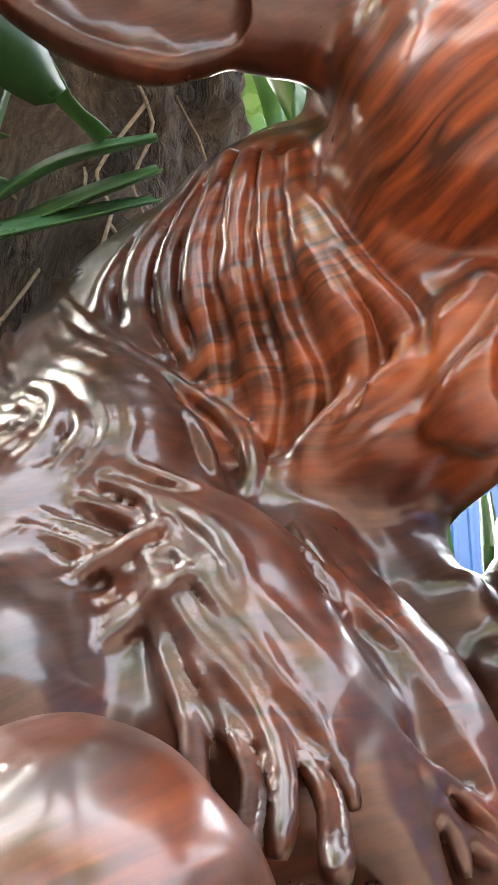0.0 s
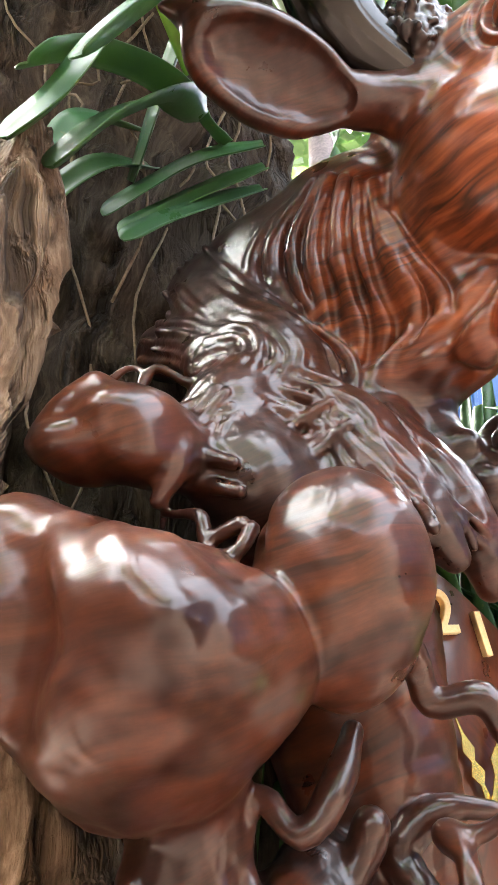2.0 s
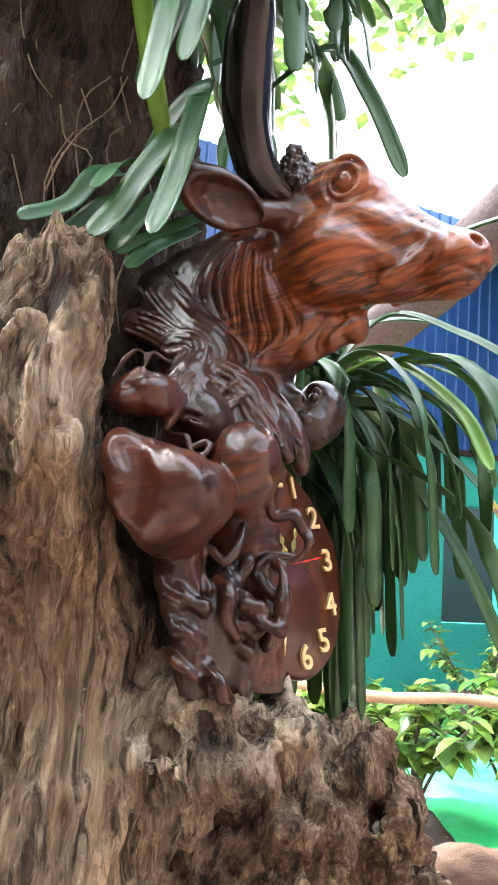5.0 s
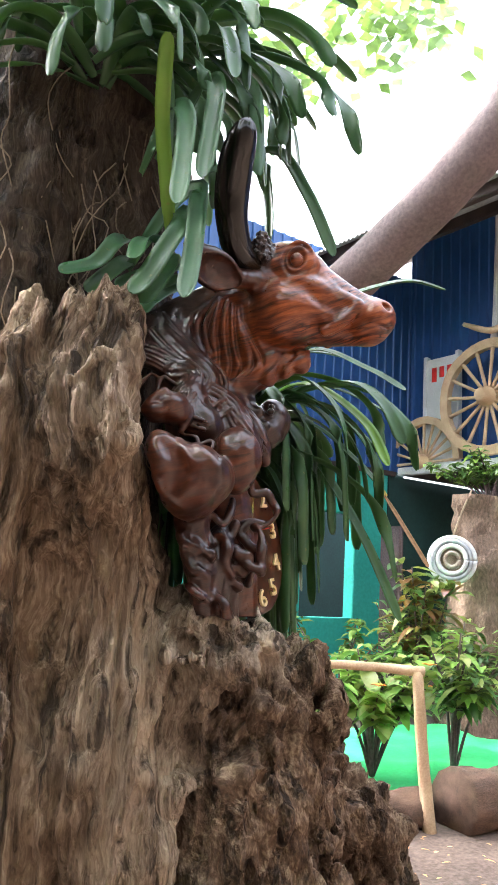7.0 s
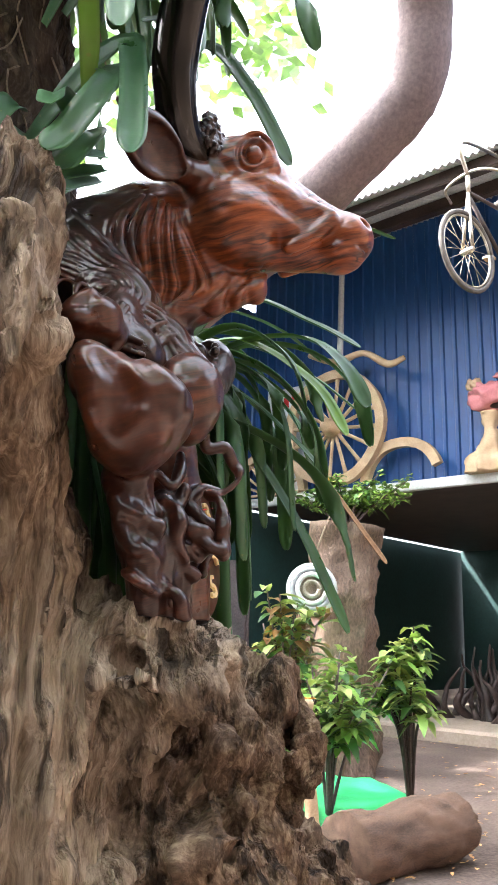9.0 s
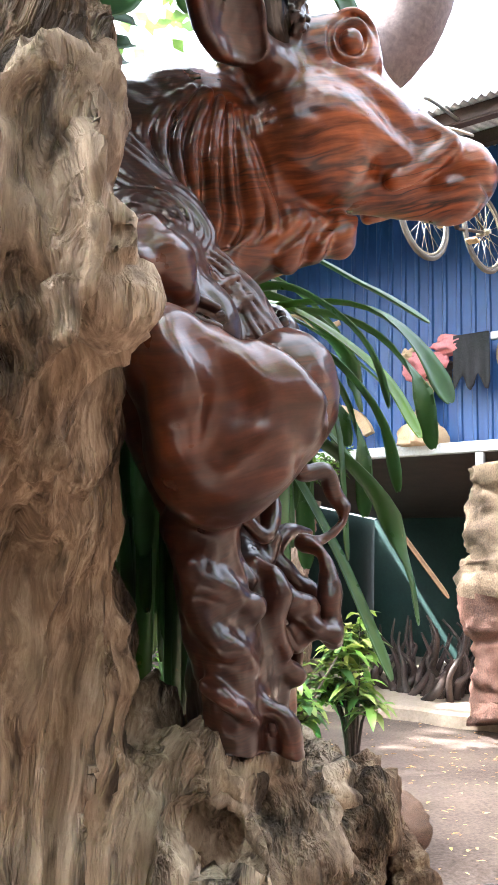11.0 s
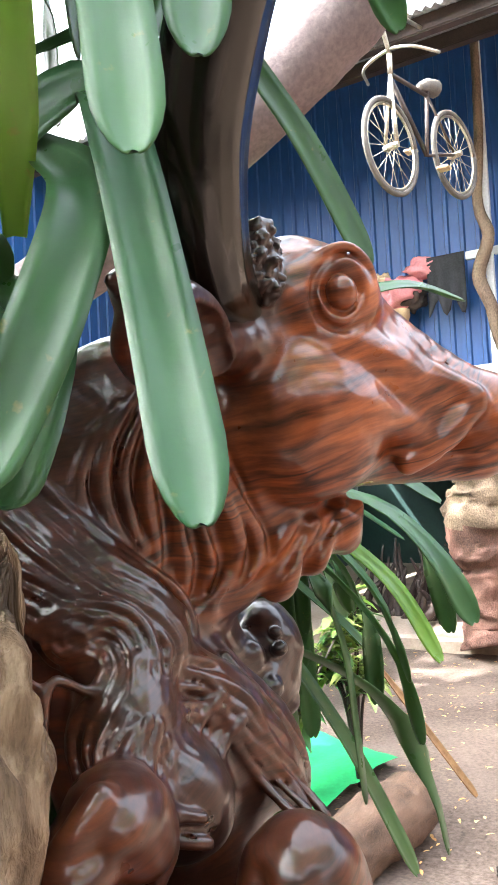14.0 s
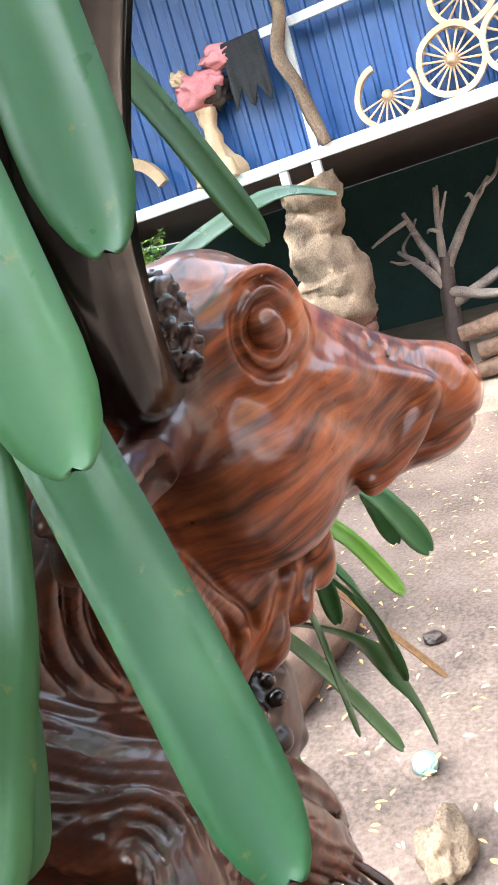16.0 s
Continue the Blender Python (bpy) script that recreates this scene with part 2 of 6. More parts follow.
def rosewood():
    n = Nodes("polished_rosewood")
    v = n.coords((1.0, 1.0, 1.0), (0, 22, 44))
    warp = n.noise(v, 6.0, 4.0)
    shift = n.add("ShaderNodeTexNoise", {"Vector": v, "Scale": 5.0, "Detail": 2.0}).outputs[1]
    bent = n.add("ShaderNodeVectorMath", {0: v, 1: n.mix(1.0, (0.07, 0.07, 0.07), shift, "MULTIPLY")}, operation="ADD").outputs[0]
    streak = n.add("ShaderNodeMapping", {"Vector": bent, "Scale": (7, 7, 55)}).outputs[0]
    fine = n.noise(streak, 1.6, 6.0, 0.6)
    finer = n.noise(streak, 7.0, 4.0)
    col = n.ramp(fine, [(0.30, (0.012, 0.004, 0.002)), (0.45, (0.044, 0.011, 0.005)), (0.6, (0.095, 0.023, 0.009)), (0.78, (0.18, 0.048, 0.017))])
    col = n.mix(0.3, col, n.ramp(finer, [(0.3, (0.03, 0.010, 0.007)), (0.7, (0.17, 0.04, 0.016))]))
    veins = n.add("ShaderNodeMapping", {"Vector": bent, "Scale": (2.2, 2.2, 15)}).outputs[0]
    vein = n.ramp(n.noise(veins, 2.0, 3.0), [(0.47, 0.0), (0.497, 0.85), (0.503, 0.85), (0.53, 0.0)])
    gate = n.ramp(n.noise(v, 5.0, 2.0), [(0.45, 0.0), (0.6, 1.0)])
    col = n.mix(n.mix(1.0, vein, gate, "MULTIPLY"), col, (0.018, 0.007, 0.005))
    gold = n.ramp(n.noise(bent, 9.0, 4.0), [(0.42, 0.0), (0.68, 0.6)])
    col = n.mix(gold, col, n.ramp(finer, [(0.3, (0.025, 0.009, 0.004)), (0.7, (0.125, 0.043, 0.015))]))
    blot = n.ramp(warp, [(0.4, 0.0), (0.68, 0.7)])
    col = n.mix(blot, col, (0.035, 0.012, 0.008))
    mottle = n.ramp(n.noise(bent, 21.0, 6.0, 0.62), [(0.40, 0.0), (0.62, 0.8)])
    col = n.mix(mottle, col, (0.018, 0.0055, 0.004))
    tone = n.add("ShaderNodeAttribute", attribute_name="tone").outputs["Fac"]
    light = n.ramp(fine, [(0.3, (0.030, 0.008, 0.004)), (0.5, (0.20, 0.047, 0.014)), (0.75, (0.42, 0.115, 0.032))])
    light = n.mix(n.mix(1.0, vein, gate, "MULTIPLY"), light, (0.02, 0.008, 0.005))
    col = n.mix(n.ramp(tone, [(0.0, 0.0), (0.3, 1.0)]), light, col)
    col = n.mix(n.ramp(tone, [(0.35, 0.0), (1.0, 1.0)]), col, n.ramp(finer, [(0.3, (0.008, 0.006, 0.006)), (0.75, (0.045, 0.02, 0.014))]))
    rough = n.ramp(n.noise(v, 26.0, 4.0), [(0.3, 0.26), (0.75, 0.44)])
    relief = n.bump(n.noise(v, 28.0, 6.0), 0.22, 0.003)
    n.set(Base_Color=col, Roughness=rough, Normal=n.bump(finer, 0.06, 0.002, relief), Coat_Weight=0.5, Coat_Roughness=0.15, Coat_IOR=1.5, Specular_IOR_Level=0.3)
    return n.mat


def weathered_wood(name, low, mid, high, streak=0.13, pit=34.0, hollow=0.75):
    n = Nodes(name)
    bend = n.add("ShaderNodeTexNoise", {"Vector": n.coords((1, 1, 1)), "Scale": 3.5, "Detail": 3.0}).outputs[1]
    v = n.add("ShaderNodeVectorMath", {0: n.coords((1, 1, streak)), 1: n.mix(1.0, (0.15, 0.15, 0.05), bend, "MULTIPLY")}, operation="ADD").outputs[0]
    wide = n.noise(n.coords((1, 1, 0.6)), 4.5, 5.0)
    grain = n.noise(v, 42.0, 8.0, 0.68)
    fibre = n.noise(v, 150.0, 4.0, 0.6)
    crack_shade = n.ramp(n.noise(v, 24.0, 5.0, 0.6), [(0.37, 0.75), (0.45, 0.0)])
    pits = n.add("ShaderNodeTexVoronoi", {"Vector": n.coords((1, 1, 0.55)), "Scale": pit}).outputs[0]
    tone = n.add("ShaderNodeAttribute", attribute_name="tone").outputs["Fac"]
    both = n.mix(0.4, grain, fibre)
    col = n.ramp(both, [(0.34, low), (0.5, mid), (0.64, high)])
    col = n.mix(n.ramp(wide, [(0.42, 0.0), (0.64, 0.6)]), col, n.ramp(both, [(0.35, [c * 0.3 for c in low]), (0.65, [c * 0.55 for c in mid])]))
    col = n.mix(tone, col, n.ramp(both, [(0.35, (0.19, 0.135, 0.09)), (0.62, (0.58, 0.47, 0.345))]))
    # cracks and pits: recess shade painted into the colour, on top of the relief
    col = n.mix(crack_shade, col, [c * 0.16 for c in low])
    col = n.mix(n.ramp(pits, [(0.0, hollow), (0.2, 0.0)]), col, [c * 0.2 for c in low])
    height = n.mix(0.55, both, n.ramp(n.noise(v, 24.0, 5.0, 0.6), [(0.34, 0.0), (0.5, 1.0)]))
    relief = n.bump(pits, 0.35, 0.008, n.bump(height, 1.0, 0.03))
    n.set(Base_Color=col, Roughness=0.85, Normal=relief, Specular_IOR_Level=0.25)
    return n.mat


def leaf_material(name, low, high, tip=(0.3, 0.24, 0.06)):
    n = Nodes(name)
    info = n.add("ShaderNodeObjectInfo").outputs["Random"]
    v = n.coords((1, 1, 1))
    base = n.mix(n.ramp(n.noise(v, 9.0, 3.0), [(0.3, 0.0), (0.7, 1.0)]), low, high)
    base = n.mix(n.ramp(info, [(0.0, 0.0), (1.0, 0.5)]), base, [c * 0.6 for c in low])
    spots = n.ramp(n.noise(v, 70.0, 4.0), [(0.66, 0.0), (0.74, 0.5)])
    col = n.mix(spots, base, tip)
    fine = n.noise(v, 160.0, 3.0)
    n.set(Base_Color=col, Roughness=n.ramp(n.noise(v, 20.0), [(0.3, 0.26), (0.7, 0.45)]), Normal=n.bump(fine, 0.08, 0.002), Coat_Weight=0.15, Coat_Roughness=0.25)
    # thin blades pass some light
    glow = n.add("ShaderNodeBsdfTranslucent", {"Color": n.mix(0.5, col, (0.30, 0.42, 0.05))})
    both = n.add("ShaderNodeMixShader", {0: 0.28, 1: n.out.outputs[0], 2: glow.outputs[0]})
    n.tree.links.new(both.outputs[0], n.tree.nodes["Material Output"].inputs[0])
    return n.mat


ROSEWOOD = rosewood()
HORN = plain("black_horn", (0.001, 0.001, 0.001), (0.010, 0.007, 0.004), 0.18, 6.0, (6, 6, 0.4), 0.1, 0.002, coat=0.0, fine=3.0)
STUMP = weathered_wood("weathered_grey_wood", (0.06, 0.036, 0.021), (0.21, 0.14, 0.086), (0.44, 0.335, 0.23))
# same wood with larger pits, their painted shade stronger
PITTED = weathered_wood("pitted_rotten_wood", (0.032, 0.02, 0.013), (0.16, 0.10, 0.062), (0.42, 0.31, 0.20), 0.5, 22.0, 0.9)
BARK = weathered_wood("dark_bark", (0.02, 0.014, 0.01), (0.06, 0.042, 0.028), (0.13, 0.10, 0.07))
LEAF = leaf_material("strap_leaf_green", (0.03, 0.10, 0.035), (0.075, 0.18, 0.06))
LEAF_PALE = leaf_material("strap_leaf_pale", (0.032, 0.115, 0.045), (0.080, 0.195, 0.080))
LEAF_BRIGHT = leaf_material("young_leaf", (0.14, 0.32, 0.03), (0.24, 0.45, 0.06))
LEAF_DRY = plain("dry_leaf", (0.14, 0.06, 0.02), (0.36, 0.2, 0.08), 0.7, 20.0, (1, 1, 1), 0.4)
LEAF_YELLOW = plain("yellowed_leaf", (0.45, 0.30, 0.02), (0.6, 0.42, 0.05), 0.5, 30.0)
SOIL = plain("trodden_soil", (0.05, 0.034, 0.026), (0.19, 0.138, 0.11), 0.92, 5.0, (1, 1, 1), 0.6, 0.012, fine=9.0)
SLAB = plain("worn_concrete", (0.26, 0.2, 0.15), (0.42, 0.34, 0.27), 0.9, 6.0, bump=0.3)
BLUE = plain("blue_sheet_paint", (0.010, 0.048, 0.165), (0.016, 0.078, 0.25), 0.45, 3.0, (1, 1, 0.3), 0.08)
TEAL = plain("teal_wall_paint", (0.02, 0.30, 0.24), (0.04, 0.42, 0.34), 0.7, 4.0, bump=0.1)
# green lowered in value: the workshop's shade is put into the colour
SHADEGREEN = plain("green_wall_paint_with_shade", (0.006, 0.030, 0.027), (0.012, 0.052, 0.046), 0.75, 4.0)
WHITEPAINT = plain("chalky_white_paint", (0.42, 0.43, 0.42), (0.66, 0.67, 0.66), 0.6, 9.0, bump=0.15)
ZINC = plain("zinc_roof_sheet", (0.22, 0.24, 0.26), (0.42, 0.44, 0.46), 0.5, 4.0, metal=0.4)
TIMBER = plain("pale_cart_timber", (0.36, 0.24, 0.13), (0.58, 0.43, 0.27), 0.75, 18.0, (1, 1, 1), 0.4)
PALEBARK = plain("pale_flaking_bark", (0.06, 0.038, 0.025), (0.25, 0.175, 0.11), 0.85, 14.0, (1, 1, 0.6), 0.9, 0.02)
REDBARK = plain("reddish_bark", (0.06, 0.03, 0.022), (0.22, 0.105, 0.075), 0.85, 14.0, (1, 1, 0.6), 0.9, 0.02)
LIMBBARK = plain("smooth_limb_bark", (0.06, 0.045, 0.046), (0.17, 0.125, 0.125), 0.8, 8.0, bump=0.5, depth=0.01)
DARKWOOD = plain("dark_root_wood", (0.014, 0.009, 0.007), (0.06, 0.036, 0.028), 0.6, 12.0, bump=0.4)
BRASS = plain("gilt_paint", (0.75, 0.55, 0.22), (0.92, 0.74, 0.40), 0.4, 60.0, metal=0.3)
GOLD = plain("gold_metal", (0.85, 0.60, 0.12), (0.95, 0.74, 0.22), 0.25, 60.0, metal=0.9)
REDPAINT = plain("red_pointer_paint", (0.6, 0.02, 0.02), (0.7, 0.04, 0.03), 0.4, 60.0)
STEEL = plain("rusty_chrome", (0.22, 0.18, 0.13), (0.6, 0.55, 0.45), 0.35, 30.0, metal=0.8)
RUBBER = plain("grey_rubber", (0.05, 0.045, 0.04), (0.14, 0.12, 0.10), 0.8, 30.0)
PINK = plain("pink_cloth", (0.42, 0.14, 0.15), (0.6, 0.25, 0.25), 0.9, 10.0, bump=0.4)
BLACKCLOTH = plain("black_cloth", (0.008, 0.008, 0.009), (0.03, 0.03, 0.033), 0.95, 12.0, bump=0.4)
GREENMAT = plain("green_plastic_mat", (0.03, 0.42, 0.12), (0.06, 0.58, 0.2), 0.5, 6.0)
GARDEN = [leaf_material("garden_leaf_" + w, a, b) for w, a, b in (("fresh", (0.16, 0.34, 0.05), (0.36, 0.54, 0.14)), ("deep", (0.03, 0.09, 0.025), (0.08, 0.18, 0.05)), ("variegated", (0.2, 0.3, 0.06), (0.5, 0.5, 0.2)), ("red", (0.2, 0.05, 0.03), (0.3, 0.16, 0.05)))]
FLOWER = plain("orange_petals", (0.75, 0.2, 0.02), (0.85, 0.35, 0.05), 0.6, 30.0)
LITTER = plain("fallen_petals", (0.5, 0.14, 0.04), (0.66, 0.46, 0.17), 0.7, 20.0, vary=0.35)
FIBRE = plain("dry_rootlets", (0.10, 0.07, 0.045), (0.3, 0.23, 0.15), 0.9, 30.0)

LOGWOOD = plain("brown_log_bark", (0.05, 0.03, 0.02), (0.22, 0.13, 0.085), 0.85, 10.0, (1, 6, 6), 0.9, 0.012)
PLANTERBARK = plain("mossy_brown_bark", (0.06, 0.042, 0.03), (0.24, 0.16, 0.11), 0.9, 9.0, (1, 1, 0.4), 1.0, 0.03)
DRIFTWOOD = plain("grey_driftwood", (0.07, 0.05, 0.042), (0.24, 0.19, 0.16), 0.8, 14.0, bump=0.5)
# dull brown for the added walls that stay out of view
SCREENWALL = plain("brown_screen_wall", (0.07, 0.05, 0.038), (0.16, 0.115, 0.085), 0.9, 4.0)


# ---- ground ----
GROUND = 0.15


def ground_sheet():
    fine = np.arange(-3.0, 9.01, 0.08)
    xs = np.r_[[-400, -60, -12, -6], fine, [14, 30, 80, 400]]
    ys = np.r_[[-400, -60, -12, -6], np.arange(-4.0, 8.01, 0.08), [14, 30, 80, 400]]
    gx, gy = np.meshgrid(xs, ys, indexing="ij")
    p = np.stack([gx.ravel(), gy.ravel(), np.zeros(gx.size)], 1)
    p[:, 2] = GROUND + 0.02 * fbm(p * 1.3, 3, 5) + 0.006 * fbm(p * 9.0, 3, 9)
    n1, n2 = len(xs), len(ys)
    idx = np.arange(n1 * n2).reshape(n1, n2)
    quads = np.stack([idx[:-1, :-1], idx[1:, :-1], idx[1:, 1:], idx[:-1, 1:]], -1).reshape(-1, 4)
    ob = finish("ground", fast_mesh("ground", p, quads), SOIL)
    tagged(ob, "trodden brown earth yard strewn with fallen petals", "ground", kind="structure")


ground_sheet()


# ---- shed: blue loft over an open workshop ----
FRONT, DECK, SLABTOP, SIDE = 7.0, 2.95, 0.30, 6.5


def corrugated(name, a, b, low, high, out, period=0.16, depth=0.022, material=BLUE, top_shift=(0, 0, 0)):
    """A profiled sheet from plan point a to b; out is the plan direction it faces."""
    a, b, out = np.array(a, float), np.array(b, float), np.array(out, float)
    length = np.linalg.norm(b - a)
    s, d = [], []
    for n in range(int(length / period) + 1):
        for f, h in ((0.0, 0.0), (0.62, 0.0), (0.70, 1.0), (0.92, 1.0)):
            s.append(min((n + f) * period, length))
            d.append(h * depth)
    s, d = np.array(s), np.array(d)
    plan = a + (b - a) / length * s[:, None] + out * d[:, None]
    lo = np.c_[plan, np.full(len(s), low)]
    hi = np.c_[plan, np.full(len(s), high)] + np.array(top_shift, float)
    back = np.r_[out * 0.004, 0]
    verts = np.vstack([lo, hi, lo - back, hi - back])
    m = len(s)
    faces = []
    for i in range(m - 1):
        faces += [(i, i + 1, m + i + 1, m + i), (2 * m + i + 1, 2 * m + i, 3 * m + i, 3 * m + i + 1)]
    return finish(name, mesh_of(name, verts, faces), material, smooth=False)


tagged(corrugated("wall_front", (FRONT + 0.25, -6), (FRONT + 0.25, SIDE), DECK + 0.02, 6.6, (-1, 0)), "blue corrugated sheet wall above the loft deck", "wall", kind="structure")
tagged(corrugated("wall_side", (1.0, SIDE), (FRONT + 0.22, SIDE), 2.9, 5.75, (0, -1)), "blue corrugated sheet wall of the side wing", "wall", kind="structure")


def slab_thing(name, lo, hi, material, label, category, bevel=0.01, kind="structure"):
    bm = bmesh.new()
    box(bm, lo, hi, bevel)
    return tagged(part(name, bm, material, smooth=False), label, category, kind=kind)


slab_thing("deck_beam", (FRONT - 0.05, -6, DECK - 0.11), (FRONT + 0.05, SIDE - 0.06, DECK), WHITEPAINT, "whitewashed timber beam along the loft edge", "beam")
slab_thing("deck", (FRONT + 0.054, -6, DECK - 0.1), (13.6, SIDE - 0.06, DECK - 0.02), DARKWOOD, "dark plank underside of the loft deck", "ceiling")
# the green walls under the loft carry their shade in the colour
slab_thing("wall_back", (13.4, -6, 0), (13.6, SIDE - 0.06, DECK - 0.11), SHADEGREEN, "green back wall of the workshop, darkened in colour for shade", "wall")
slab_thing("wall_end", (FRONT, -6.2, 0), (13.6, -6.005, DECK), SHADEGREEN, "green end wall of the workshop, darkened in colour for shade", "wall")
slab_thing("wall_low_side_a", (1.0, SIDE + 0.01, 0), (5.35, SIDE + 0.2, 2.88), TEAL, "teal painted wall under the side wing", "wall")
slab_thing("wall_low_side_b", (6.25, SIDE + 0.01, 0), (6.85, SIDE + 0.2, 2.88), TEAL, "teal painted wall beside a dark opening", "wall")
slab_thing("wall_low_side_c", (5.355, SIDE + 0.01, 2.25), (6.245, SIDE + 0.2, 2.88), TEAL, "teal lintel wall over a dark opening", "wall")
slab_thing("wall_low_side_d", (5.355, SIDE + 0.01, 0), (6.245, SIDE + 0.2, 0.9), TEAL, "teal parapet wall below a dark opening", "wall")
slab_thing("wall_inner", (FRONT - 0.14, SIDE + 0.015, 0), (13.6, SIDE + 0.195, DECK - 0.11), SHADEGREEN, "green side wall of the workshop, darkened in colour for shade", "wall")
slab_thing("wall_far", (1.0, 9.5, 0), (10.4, 9.7, 6.6), SHADEGREEN, "green wall closing the side wing, darkened in colour for shade", "wall")
# two unseen walls, added to keep low sky out of light and reflections
slab_thing("wall_rear", (-4.2, -4.4, 0), (FRONT - 0.01, -4.2, 4.4), SCREENWALL, "unseen brown wall added behind the camera to block sky light", "wall")
slab_thing("wall_left", (-4.4, -4.195, 0), (-4.2, 9.4, 4.4), SCREENWALL, "unseen brown wall added on the left to block sky light", "wall")
slab_thing("trim", (1.0, SIDE - 0.06, 2.83), (FRONT - 0.06, SIDE + 0.0, 2.895), DARKWOOD, "dark timber plate under the blue sheeting", "trim")


def workshop_slab():
    bm = bmesh.new()
    rng = random.Random(4)
    ys = [-6 + 0.25 * n for n in range(51)]
    edge = [FRONT + 0.02 + rng.uniform(-0.05, 0.05) for _ in ys]
    rows = []
    for y, x in zip(ys, edge):
        rows.append([bm.verts.new(c) for c in ((x, y, 0.0), (x - 0.02, y, SLABTOP - 0.03), (x + 0.03, y, SLABTOP), (13.4, y, SLABTOP))])
    for a, b in zip(rows, rows[1:]):
        for n in range(3):
            bm.faces.new((a[n], a[n + 1], b[n + 1], b[n]))
    tagged(part("floor", bm, SLAB, smooth=False), "worn raised concrete floor with a broken front edge", "floor", kind="structure")


workshop_slab()

# roof
ROOF_LO, ROOF_HI = (5.15, 5.5), (8.4, 6.75)


def roof_sheet():
    ys = np.arange(-6.5, 8.6, 0.019)
    wave = 0.018 * np.sin(ys / 0.076 * 2 * np.pi)
    lo = np.c_[np.full(len(ys), ROOF_LO[0]), ys, ROOF_LO[1] + wave]
    hi = np.c_[np.full(len(ys), ROOF_HI[0]), ys, ROOF_HI[1] + wave]
    m = len(ys)
    verts = np.vstack([lo, hi, lo - (0, 0, 0.003), hi - (0, 0, 0.003)])
    i = np.arange(m - 1)
    quads = np.vstack([np.stack([i, i + 1, m + i + 1, m + i], 1), np.stack([2 * m + i + 1, 2 * m + i, 3 * m + i, 3 * m + i + 1], 1), np.stack([i, 2 * m + i, 2 * m + i + 1, i + 1], 1)])
    tagged(finish("roof", fast_mesh("roof", verts, quads), ZINC), "corrugated zinc roof sheet with a wavy eave", "roof", kind="structure")


roof_sheet()
for x in (5.35, 6.4):
    z = ROOF_LO[1] + (x - ROOF_LO[0]) / (ROOF_HI[0] - ROOF_LO[0]) * (ROOF_HI[1] - ROOF_LO[1])
    slab_thing("purlin", (x - 0.05, -6.4, z - 0.17), (x + 0.05, 8.4, z - 0.03), DARKWOOD, "dark timber purlin under the roof sheet", "beam")


